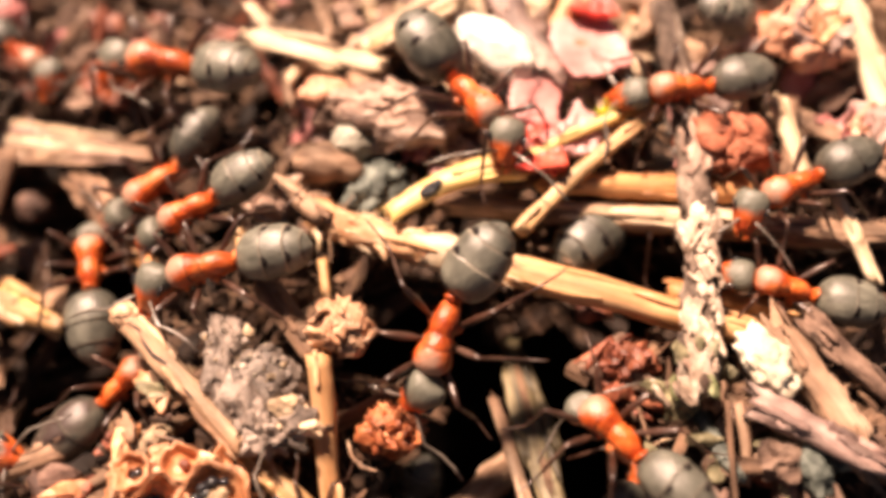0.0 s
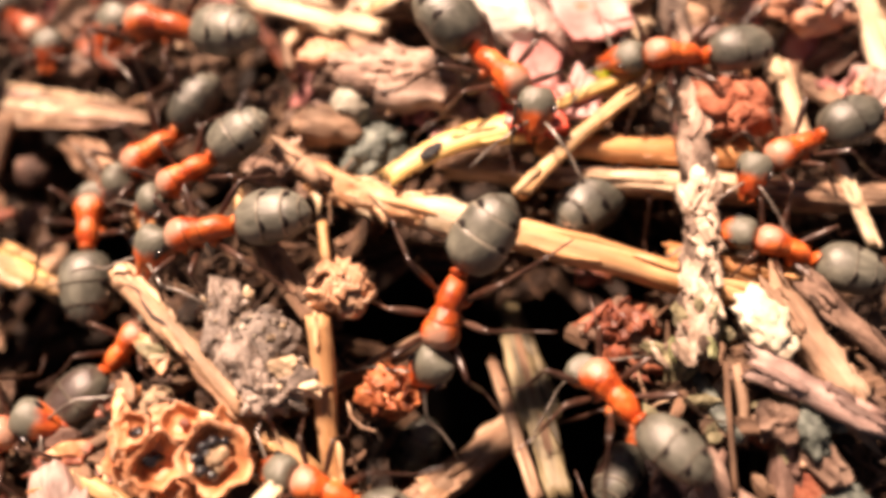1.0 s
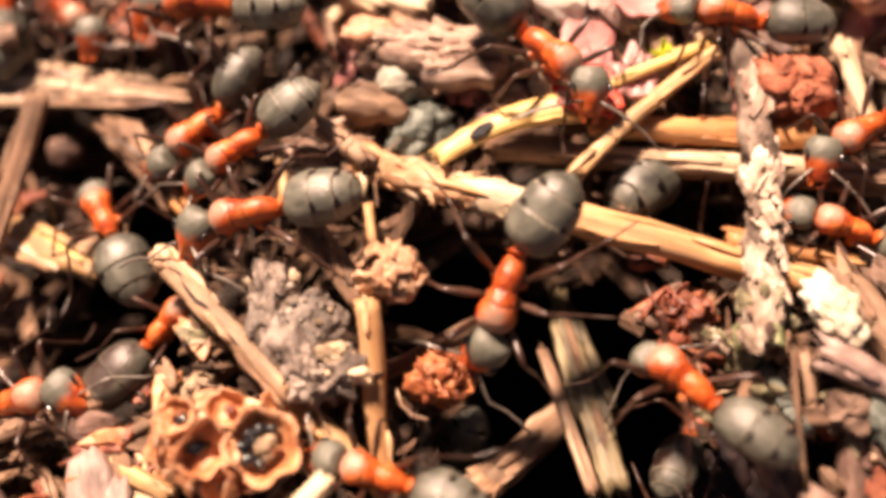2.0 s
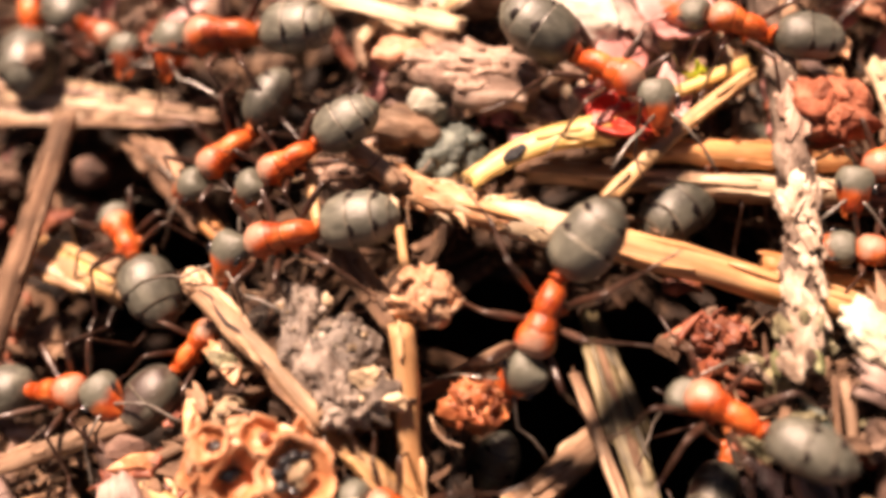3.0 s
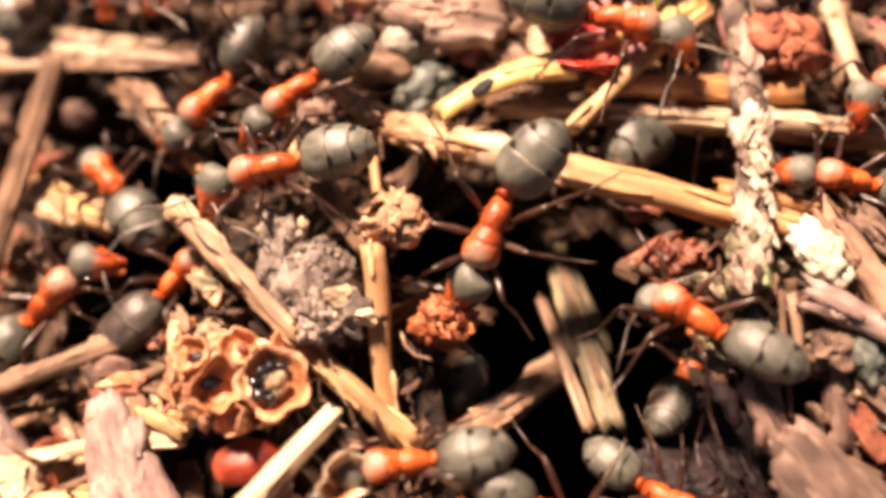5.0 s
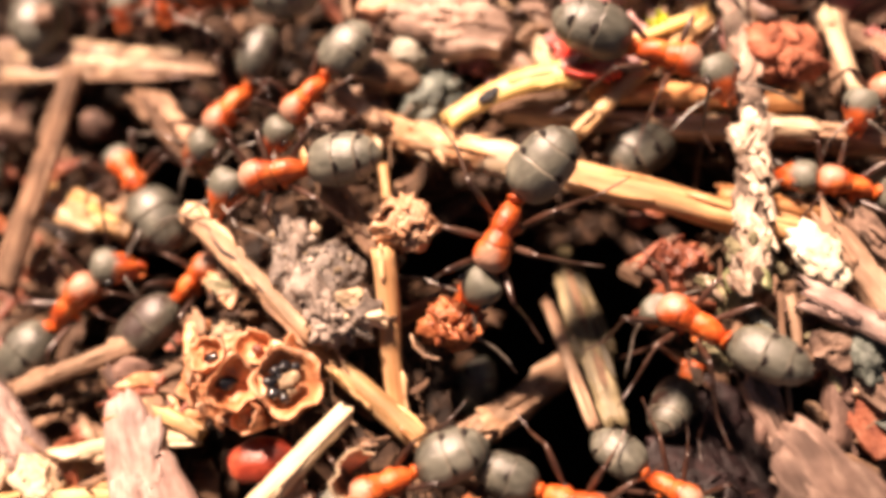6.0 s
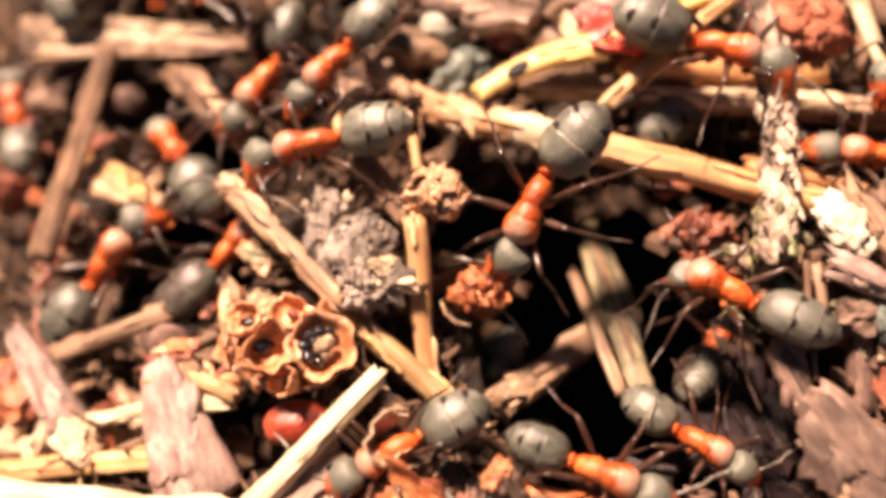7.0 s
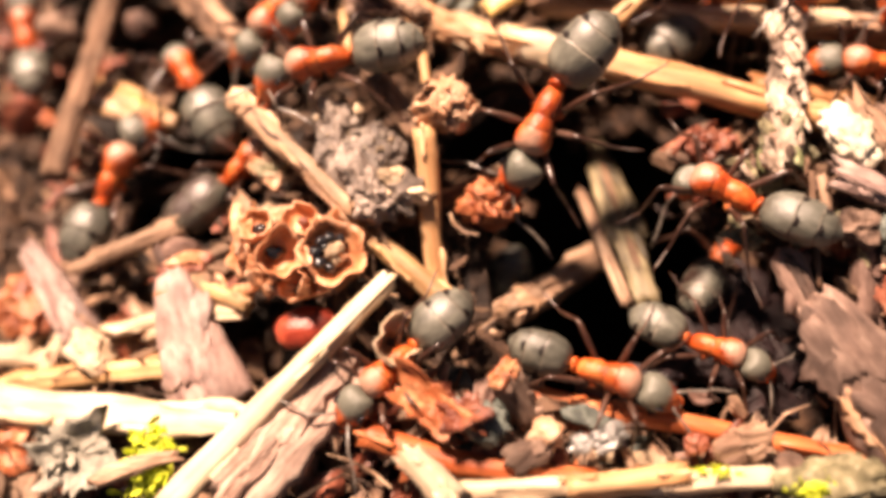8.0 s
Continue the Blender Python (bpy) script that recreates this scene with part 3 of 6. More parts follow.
def head_mesh():
    """A broad heart-shaped head: hollow behind, wide at the eyes, a keeled face plate in front."""
    rows = [(0.0, 0.28, 0.22, 0.0), (0.05, 0.5, 0.42, 0.02), (0.22, 0.7, 0.6, 0.04), (0.55, 0.81, 0.68, 0.05), (0.9, 0.79, 0.67, 0.04), (1.22, 0.7, 0.59, 0.0), (1.52, 0.59, 0.47, -0.05), (1.76, 0.47, 0.35, -0.1), (1.91, 0.4, 0.24, -0.13), (2.0, 0.26, 0.12, -0.15)]
    verts, faces = rings(smooth_profile(rows, 30), 30)
    for k, (x, y, z) in enumerate(verts):
        x += 0.07 * max(0.0, 1 - (y / 0.5) ** 2) * max(0.0, 1 - x / 0.5)
        keel = max(0.0, min(1.0, (x - 1.1) / 0.4)) * (z > -0.05)
        z += 0.07 * keel * math.exp(-(y / 0.2) ** 2) - 0.05 * keel * math.exp(-((abs(y) - 0.34) / 0.1) ** 2)
        z -= 0.03 * math.exp(-(y / 0.06) ** 2) * (0.3 < x < 1.1) * (z > 0.2)
        verts[k] = (x, y, z)
    return mesh_of("head", verts, faces, HEAD_SKIN)


def thorax_mesh():
    """Three humps: a broad collar, the middle back and the lower hind hump, with grooves between them and plates on the flanks."""
    rows = [(1.36, 0.24, 0.23, 0.95), (1.29, 0.44, 0.39, 0.96), (1.08, 0.62, 0.54, 1.0), (0.8, 0.68, 0.61, 1.03), (0.5, 0.62, 0.6, 1.05), (0.24, 0.54, 0.56, 1.02), (0.04, 0.49, 0.51, 0.96), (-0.14, 0.46, 0.47, 0.92), (-0.36, 0.46, 0.49, 0.9), (-0.68, 0.46, 0.49, 0.84), (-1.0, 0.39, 0.4, 0.74), (-1.22, 0.27, 0.27, 0.62)]
    profile = smooth_profile(rows[::-1], 64)
    verts, faces = rings(profile, 30)
    for k, (x, y, z) in enumerate(verts):
        axis = profile[min(k // 30, 63)][3]
        a = math.atan2(z - axis, abs(y) + 1e-6)
        cut = 0.045 * math.exp(-((x - 0.44 + 0.12 * math.cos(a)) / 0.05) ** 2) + 0.035 * math.exp(-((x + 0.1) / 0.06) ** 2)
        cut += 0.06 * math.exp(-((a + 0.15 + 0.25 * math.sin(2.2 * x)) / 0.14) ** 2) + 0.05 * math.exp(-((x + 0.42 - 0.3 * a) / 0.05) ** 2) * (a < 0.3)
        f = 1 - cut + 0.03 * noise.noise(Vector((x * 3, y * 3, z * 3)))
        verts[k] = (x, y * f, axis + (z - axis) * f)
    slots = []
    for p, q in zip(profile, profile[1:]):
        seam = any(p[0] <= c < q[0] for c in (0.36, -0.1))
        slots += [int(seam)] * 30
    return mesh_of("thorax", verts, faces, [THORAX_SKIN, SUTURE], slots + [0, 0])


def leg_mesh(reach, knee, droop):
    """A red hip, then thigh, shin and jointed foot, reaching along x."""
    pts = [(-0.1, 0, 0.06), (0.08 * reach, 0, 0.0), (0.24 * reach, 0, -0.06), (0.32 * reach, 0, 0.02 + 0.08 * knee), (0.62 * reach, 0, 0.3 * knee), (0.98 * reach, 0, 0.58 * knee), (1.42 * reach, 0, 0.92 * knee), (1.56 * reach, 0, 0.92 * knee),
           (1.72 * reach, 0, 0.7 * knee), (2.02 * reach, 0, 0.24 * knee), (2.42 * reach, 0, -0.32), (2.6 * reach, 0, -0.55 - droop * 0.6), (2.9 * reach, 0.03, -0.58 - droop * 0.8), (3.2 * reach, 0.07, -0.62 - droop), (3.6 * reach, 0.12, -0.63 - droop), (3.75 * reach, 0.16, -0.7 - droop)]
    radii = [0.2, 0.24, 0.17, 0.085, 0.13, 0.14, 0.095, 0.07, 0.06, 0.08, 0.064, 0.046, 0.042, 0.038, 0.034, 0.018]
    verts, faces = tube(pts, radii, 8)
    slots = [int(n < 16) for n in range(len(faces))]
    return mesh_of("leg", verts, faces, [LEG, ANTRED], slots)


def feeler_mesh(spread):
    pts = [(0, 0, 0), (0.3, 0.05, 0.1), (0.85, 0.1, 0.22), (1.35, 0.12, 0.24), (1.5, 0.2 - spread * 0.1, 0.18), (1.9, 0.35 - spread * 0.5, 0.02), (2.5, 0.45 - spread, -0.12), (3.1, 0.5 - spread * 1.3, -0.24)]
    return mesh_of("antenna", *tube(pts, [0.07, 0.055, 0.06, 0.065, 0.05, 0.06, 0.065, 0.04], 7), FEELER)


def jaw_mesh():
    return mesh_of("mandible", *tube([(0, 0, 0), (0.2, 0.06, -0.02), (0.4, 0.03, -0.06), (0.52, -0.12, -0.1)], [0.14, 0.15, 0.12, 0.03], 8, flat=0.6), ANTRED)


GASTER_MESH, HEAD_MESH, THORAX_MESH, JAW_MESH = gaster_mesh(), head_mesh(), thorax_mesh(), jaw_mesh()
PIT_MESH = mesh_of("pit", *ball(0.23, 0.16, 0.04, 0.2, 3, 2), PIT)
PETIOLE_MESH = mesh_of("petiole", *ball(0.15, 0.33, 0.46, 0.08, 1, 3), ANTRED)
WAIST_MESH = mesh_of("waist", *tube([(0.25, 0, 0), (0, 0, -0.04), (-0.3, 0, 0.02)], [0.24, 0.24, 0.28], 10), ANTRED)
EYE_MESH = mesh_of("eye", *ball(0.25, 0.1, 0.2, 0, 0, 3), EYE_BLACK)
LEG_MESHES = [leg_mesh(0.9, 1.0, 0.1), leg_mesh(0.85, 1.35, 0.2), leg_mesh(1.0, 0.8, 0.0), leg_mesh(1.15, 1.1, 0.1), leg_mesh(1.2, 0.8, 0.25)]
FEELER_MESHES = [feeler_mesh(0.2), feeler_mesh(0.7), feeler_mesh(-0.4)]
ANTS = []


def ant(label, size, bend_hind, bend_head, rows, plump=0.0, walking=False, seed=0, rear=0.0, nod=22.0, face=0.0, twist=0.0, skull=0.94, long=1.0, spin=0.0):
    """One worker ant; rows: seconds, x, y, z (mm), heading and pitch in degrees."""
    rng = random.Random(seed * 17 + 3)
    root = new("wood_ant")
    root.empty_display_size = 0.001
    root.scale = (size, size, size)
    legs, feelers = [], []
    plump = plump or max(0.94, 0.88 / size)
    part("thorax", THORAX_MESH, root, None, "orange-red thorax")
    waist = part("petiole", PETIOLE_MESH, root, at(-1.34, 0, 0.76, 0, -12))
    part("stalk", WAIST_MESH, waist, at(0, 0, -0.22))
    # spin turns the dark underside up; its colour stands for shade on some ants
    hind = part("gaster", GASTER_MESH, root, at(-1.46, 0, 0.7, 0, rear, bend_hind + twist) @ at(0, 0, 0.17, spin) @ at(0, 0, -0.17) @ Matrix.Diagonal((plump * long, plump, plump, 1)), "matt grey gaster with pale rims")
    add_pits(hind, 34 + 7 * (seed % 4))
    turned = radians(bend_head + face)  # the head swings about its own middle
    head = part("head", HEAD_MESH, root, at(1.33 + 0.7 * (1 - math.cos(turned)), -0.7 * math.sin(turned), 0.98, 0, nod, bend_head + face) @ Matrix.Diagonal((skull, skull, skull, 1)), "grey head with red cheeks")
    for s in (1, -1):
        part("eye", EYE_MESH, head, at(0.98, s * 0.67, 0.3, s * -32, 0, s * -8))
        part("mandible", JAW_MESH, head, at(1.78, s * 0.2, -0.16) @ Matrix.Diagonal((1, s, 1, 1)), "red mandible")
        feeler = part("antenna", rng.choice(FEELER_MESHES), head)
        feelers.append((feeler, s, rng.uniform(-20, 15), s * rng.uniform(28, 62), rng.uniform(0, math.tau)))
        feeler.matrix_basis = at(1.5, s * 0.28, 0.2, 0, *feelers[-1][2:4])
        feeler.scale = (1, s, 1)
        for x, ang, kinds in ((0.95, 52, (0, 1)), (0.3, 96, (0, 2)), (-0.35, 138, (3, 4))):
            turn = s * (ang + rng.uniform(-16, 16))
            leg = part("leg", LEG_MESHES[rng.choice(kinds)], root, at(x, s * 0.36, 0.6, 0, 0, turn))
            legs.append((leg, x, s, turn, rng.uniform(-9, 9)))
    for leg, x, s, turn, dip in legs:
        leg.matrix_basis = at(x, s * 0.36, 0.6, 0, dip, turn)
    tagged(root, label, "ant", "wood ants")
    ANTS.append((root, rows, legs, feelers, walking))
    root.matrix_basis = at(*rows[0][1:4], 0, rows[0][5], rows[0][4]) @ Matrix.Diagonal((size, size, size, 1))
    return root


def motions():
    for root, rows, legs, feelers, walking in ANTS:
        walk(root, [(t, at(x, y, z, 0, pitch, yaw)) for t, x, y, z, yaw, pitch in rows])
        for feeler, s, dip, turn, start in feelers:  # the antennae feel about
            sway = 13 if walking else 7
            walk(feeler, [(0.4 * k, at(1.5, s * 0.28, 0.2, 0, dip + sway * math.sin(start + 1.9 * k), turn + sway * math.cos(start + 1.3 * k))) for k in range(21)])
        if walking:
            for n, (leg, x, s, turn, dip) in enumerate(legs):
                beat = 0.0 if (n % 3 + (s > 0)) % 2 else math.pi
                keys = [(0.2 * k, at(x, s * 0.36, 0.6, 0, dip + 7 * math.cos(1.3 * k + beat), turn + 15 * math.sin(1.3 * k + beat))) for k in range(41)]
                walk(leg, keys)


RED = "grey and orange-red wood ant on litter"
ant("large grey and orange-red wood ant straddling a stem", 1.06, -6, 8, [
        (0, 0.07, 11.47, 0.11, -110.4, 28.2),
        (0.5, 0.21, 11.28, 0.19, -110.1, 27.1),
        (1, 0.33, 10.95, 0.21, -108.7, 28.6),
        (1.5, 0.34, 11.04, 0.18, -109.4, 29.1),
        (3, 0.56, 11.09, 0.16, -111.7, 28.8),
        (3.5, 0.49, 11.07, 0.17, -114.2, 28.1),
        (4, 0.23, 11.16, 0.15, -117.0, 28.3),
        (4.5, 0.22, 11.20, 0.16, -115.6, 29.0),
        (5, -0.06, 11.29, 0.16, -114.4, 28.6),
        (6.5, 0.13, 11.19, 0.19, -115.0, 27.2),
        (7, 0.12, 11.11, 0.15, -116.7, 28.0),
        (7.5, 0.08, 11.23, 0.22, -114.1, 26.7),
        (8, 0.21, 11.08, 0.18, -114.9, 28.0),
    ], plump=0.96, seed=1, face=-38, twist=-12)
ant("grey and orange-red wood ant beside a soil clod", 1.01, -6, -7, [
        (0, -8.89, 13.98, -0.31, -170.4, 15.3),
        (0.5, -8.83, 13.89, -0.28, -169.1, 15.2),
        (1, -8.92, 13.90, -0.31, -171.9, 15.6),
        (1.5, -8.89, 13.86, -0.30, -171.4, 15.4),
        (3, -8.74, 13.83, -0.26, -170.0, 14.7),
        (3.5, -8.63, 13.57, -0.23, -168.1, 14.4),
        (4, -8.53, 13.75, -0.20, -169.6, 14.0),
        (4.5, -8.48, 13.66, -0.19, -169.4, 13.8),
        (5, -8.53, 13.60, -0.20, -169.9, 14.2),
        (6.5, -8.76, 13.75, -0.27, -172.8, 14.9),
        (7, -8.73, 13.72, -0.26, -171.1, 14.7),
        (7.5, -8.62, 13.60, -0.21, -173.6, 14.5),
        (8, -8.64, 13.52, -0.21, -172.4, 14.7),
    ], seed=2, face=58, nod=12)
ant("wood ant walking over straw with raised head", 1.02, -3, 4, [
        (0, 1.18, 20.94, 0.72, -50.9, 6.4),
        (0.5, 1.84, 20.81, 0.73, -50.2, 5.8),
        (1, 2.19, 20.51, 0.73, -46.5, 6.0),
        (1.5, 1.96, 20.27, 0.73, -46.7, 5.7),
        (3, 2.98, 20.44, 0.73, -32.1, 5.3),
        (3.5, 3.81, 19.84, 0.74, -31.7, 5.2),
        (4, 3.95, 19.50, 0.75, -18.0, 5.2),
        (4.5, 4.63, 19.93, 0.75, -20.1, 5.2),
        (5, 5.05, 19.70, 0.75, -13.4, 5.2),
        (6.5, 7.30, 17.97, 0.77, -21.4, 4.6),
        (7, 7.74, 17.58, 0.76, -18.1, 4.8),
        (7.5, 8.07, 17.17, 0.77, -23.6, 4.8),
        (8, 8.24, 17.68, 0.76, -18.1, 4.9),
    ], walking=True, seed=3, face=-50, nod=8, plump=1.06)
ant("wood ant climbing among dark needles", 0.90, -0, 0, [
        (0, -10.00, 16.85, -0.94, -154.1, 18.5),
        (0.5, -9.98, 16.68, -0.93, -151.8, 18.2),
        (1, -10.06, 16.84, -0.95, -149.0, 17.9),
        (1.5, -10.03, 16.93, -0.94, -145.8, 17.5),
        (3, -8.90, 17.27, -0.61, -151.1, 17.5),
        (3.5, -8.82, 17.44, -0.59, -154.5, 17.3),
        (4, -8.68, 17.12, -0.54, -154.8, 17.2),
        (4.5, -8.37, 17.38, -0.45, -150.6, 15.2),
        (5, -7.87, 17.12, -0.28, -143.0, 13.7),
        (6.5, -7.85, 17.59, -0.29, -125.8, 10.7),
        (7, -8.26, 17.75, -0.41, -133.5, 13.1),
        (7.5, -8.57, 17.53, -0.51, -134.4, 13.9),
        (8, -9.08, 17.77, -0.72, -137.8, 17.6),
    ], walking=True, seed=4)
ant("dark wood ant half hidden in the litter", 0.97, 20, -31, [
        (0, -12.20, 18.95, -2.66, -143.3, 14.7),
        (1, -12.22, 18.83, -2.67, -144.7, 14.9),
        (1.5, -11.97, 18.80, -2.59, -141.4, 14.3),
        (3, -11.89, 18.74, -2.57, -138.7, 13.8),
        (3.5, -11.81, 18.54, -2.54, -137.3, 13.5),
        (4, -12.07, 18.10, -2.62, -135.9, 13.3),
        (4.5, -11.83, 18.11, -2.55, -140.6, 14.2),
        (5, -11.90, 18.25, -2.57, -133.7, 12.9),
        (6.5, -11.46, 18.19, -2.44, -126.6, 11.3),
        (7, -11.67, 18.21, -2.50, -124.8, 10.9),
        (7.5, -11.54, 17.71, -2.46, -119.0, 9.6),
        (8, -11.46, 17.69, -2.44, -123.6, 10.6),
    ], seed=5, plump=0.95, spin=75)
ant("bright orange-red wood ant on pale wood", 1.24, -2, 2, [
        (0, -12.05, 24.32, -1.77, 163.4, 16.8),
        (0.5, -12.12, 24.32, -1.79, 164.1, 16.8),
        (1, -12.06, 24.29, -1.77, 163.0, 16.8),
        (1.5, -11.91, 24.43, -1.73, 163.1, 16.8),
        (3, -12.18, 23.69, -1.81, 174.8, 17.4),
        (3.5, -12.11, 23.79, -1.79, 168.3, 17.1),
        (4.5, -12.03, 23.85, -1.76, 168.2, 17.2),
        (6.5, -12.13, 23.64, -1.79, 164.2, 16.8),
        (8, -12.13, 23.64, -1.79, 164.2, 16.8),
    ], seed=6, face=72, nod=10, plump=0.84)
ant(RED, 0.95, -0, 0, [
        (0, -19.73, 26.47, -4.10, -39.7, -11.7),
        (0.5, -19.84, 26.48, -4.14, -36.5, -12.3),
        (1, -19.49, 26.08, -4.03, -42.0, -11.4),
        (1.5, -19.14, 25.59, -3.93, -46.0, -10.6),
        (3, -18.71, 25.34, -3.80, -38.2, -12.2),
        (3.5, -18.99, 25.62, -3.88, -38.2, -12.2),
        (8, -18.99, 25.62, -3.88, -38.2, -12.2),
    ], seed=7, face=-52, nod=12)
ant("wood ant standing in a dark hollow of the mound", 0.95, -2, 3, [
        (0, -15.01, 15.66, -4.09, 102.7, 13.8),
        (0.5, -14.98, 15.62, -4.07, 95.8, 11.7),
        (1, -15.09, 15.85, -4.11, 97.5, 12.2),
        (1.5, -15.62, 15.42, -4.28, 118.7, 18.2),
        (3, -16.26, 15.42, -4.46, 123.4, 19.4),
        (3.5, -16.47, 15.46, -4.53, 126.2, 20.0),
        (4, -16.51, 15.31, -4.55, 127.8, 20.4),
        (4.5, -16.57, 15.47, -4.56, 129.1, 20.7),
        (5, -16.44, 15.25, -4.53, 130.9, 21.1),
        (6.5, -16.13, 15.91, -4.43, 125.7, 19.9),
        (7, -15.93, 15.80, -4.37, 127.3, 20.3),
        (7.5, -15.91, 15.81, -4.36, 127.4, 20.3),
        (8, -15.62, 15.29, -4.27, 123.0, 19.3),
    ], seed=8, nod=40, plump=1.08, rear=-30)
ant("dark wood ant under a twig", 0.85, -1, 3, [
        (0, -12.81, 10.70, -4.13, 43.9, -9.3),
        (1, -12.75, 10.56, -4.11, 48.9, -8.3),
        (1.5, -12.63, 10.93, -4.09, 46.9, -8.5),
        (3.5, -12.71, 10.90, -4.10, 50.5, -7.9),
        (4, -12.75, 10.67, -4.11, 46.6, -8.8),
        (4.5, -12.78, 10.75, -4.11, 45.2, -9.2),
        (5, -12.68, 10.89, -4.08, 47.6, -8.6),
        (6.5, -12.63, 10.92, -4.07, 45.8, -9.0),
        (7, -12.52, 11.03, -4.05, 46.8, -8.6),
        (7.5, -12.49, 10.93, -4.03, 45.4, -9.0),
        (8, -12.46, 10.97, -4.02, 43.7, -9.3),
    ], seed=9, nod=60, plump=1.12, long=1.12, spin=165)
ant("wood ant with bent body climbing over bark", 1.04, 4, -4, [
        (0, -19.07, 7.19, -5.13, 23.1, -20.9),
        (1, -17.45, 6.84, -4.64, 23.3, -21.3),
        (1.5, -17.99, 7.30, -4.80, 17.3, -21.4),
        (3, -17.63, 9.07, -4.68, -7.3, -21.9),
        (3.5, -17.56, 9.67, -4.66, 24.0, -20.0),
        (4, -17.95, 10.05, -4.82, 38.0, -18.0),
        (4.5, -17.84, 10.19, -4.78, 40.0, -18.0),
        (5, -17.88, 10.17, -4.79, 41.0, -18.0),
        (6.5, -17.71, 10.10, -4.74, 46.0, -17.0),
        (7, -18.06, 10.71, -4.87, 53.0, -15.1),
        (7.5, -18.22, 11.05, -4.93, 58.5, -13.0),
        (8, -18.47, 10.85, -5.02, 67.2, -10.2),
    ], walking=True, seed=10, face=-45, nod=14)
ant("dark wood ant deep between stems", 1.00, -2, 2, [
        (0, 8.30, 18.30, -2.87, 43.5, 2.7),
        (4.5, 8.30, 18.30, -2.87, 43.5, 2.7),
        (8, 8.30, 18.30, -2.87, 43.5, 2.7),
    ], seed=11, plump=1.12)
ant("wood ant crossing a bark twig", 0.94, 9, -12, [
        (0, 9.70, 21.66, 0.42, -173.4, -0.0),
        (0.5, 9.64, 21.61, 0.42, -174.8, -0.0),
        (1, 9.43, 21.49, 0.42, -178.2, 0.0),
        (1.5, 9.56, 21.86, 0.42, -187.1, -0.0),
        (3, 8.44, 22.92, 0.42, -198.1, -0.0),
        (3.5, 8.21, 23.01, 0.43, -205.7, -0.0),
        (4.5, 9.47, 23.40, 0.43, -211.1, -0.0),
        (8, 9.47, 23.40, 0.43, -211.1, -0.0),
    ], walking=True, seed=12)
ant(RED, 0.92, -1, 1, [
        (0, 13.76, 17.34, -0.05, -155.2, 3.4),
        (0.5, 13.82, 17.26, -0.05, -156.0, 3.4),
        (1, 13.86, 17.43, -0.05, -152.6, 3.7),
        (1.5, 14.07, 17.43, -0.05, -151.9, 3.6),
        (3, 13.63, 17.26, -0.06, -145.2, 4.3),
        (3.5, 13.74, 17.41, -0.06, -146.7, 4.2),
        (4, 14.42, 17.74, -0.05, -147.4, 3.8),
        (4.5, 15.48, 18.02, -0.05, -148.8, 3.6),
        (5, 16.09, 17.85, -0.06, -148.9, 3.8),
        (8, 16.09, 17.85, -0.06, -148.9, 3.8),
    ], seed=13, face=45, nod=10)
ant("wood ant beside a grey stem", 0.88, 2, -3, [
        (0, 13.17, 13.55, -1.12, 165.4, -3.7),
        (0.5, 13.25, 13.39, -1.12, 163.6, -3.6),
        (1, 13.24, 13.66, -1.12, 159.7, -3.6),
        (1.5, 13.07, 13.91, -1.11, 159.3, -4.1),
        (3, 13.17, 13.74, -1.11, 172.7, -4.3),
        (3.5, 13.63, 13.96, -1.12, 176.3, -4.0),
        (4, 13.80, 13.96, -1.12, 179.4, -3.9),
        (4.5, 13.47, 13.96, -1.12, 167.8, -4.0),
        (5, 13.58, 13.81, -1.12, 170.6, -4.1),
        (6.5, 13.71, 13.75, -1.12, 167.1, -3.9),
        (7, 13.65, 13.88, -1.12, 171.8, -3.8),
        (7.5, 13.46, 13.90, -1.12, 172.0, -4.1),
        (8, 13.48, 14.18, -1.12, 176.0, -3.8),
    ], seed=14)
ant("wood ant with shiny grey gaster on bark", 0.97, 4, -8, [
        (0, 5.99, 7.55, 0.00, 131.7, 10.2),
        (0.5, 6.12, 7.41, -0.00, 130.5, 9.9),
        (1, 6.02, 7.47, -0.00, 129.6, 10.7),
        (1.5, 6.18, 7.55, -0.00, 131.0, 10.5),
        (3, 6.38, 7.45, -0.01, 147.6, 11.1),
        (3.5, 6.45, 7.34, -0.00, 152.0, 10.7),
        (4, 6.53, 7.46, -0.02, 149.7, 10.8),
        (4.5, 6.71, 7.50, -0.01, 146.1, 10.7),
        (5, 6.81, 7.74, -0.01, 143.9, 10.6),
        (6.5, 6.91, 7.38, -0.00, 147.4, 10.5),
        (7, 6.95, 7.56, -0.00, 147.1, 10.5),
        (7.5, 6.95, 7.74, 0.00, 146.2, 10.5),
        (8, 6.89, 7.78, -0.01, 147.5, 10.7),
    ], plump=0.84, long=1.16, seed=15, nod=80, skull=0.82)
ant("wood ant coming out of a hollow", 0.80, -6, 8, [
        (0, 5.80, 1.75, -2.30, -33.0, -9.0),
        (3.5, 5.80, 1.75, -2.30, -33.0, -9.0),
        (4, 5.90, 1.65, -2.30, -33.0, -9.0),
        (4.5, 6.00, 1.60, -2.28, -34.0, -9.5),
        (5, 6.05, 1.70, -2.24, -34.0, -10.0),
        (6.5, 6.20, 2.05, -2.10, -35.0, -11.0),
        (7, 6.30, 2.20, -1.98, -34.0, -12.3),
        (7.5, 6.42, 2.15, -1.92, -29.4, -12.8),
        (8, 6.60, 2.28, -1.90, -24.6, -12.7),
    ], seed=16, plump=0.92, nod=40)
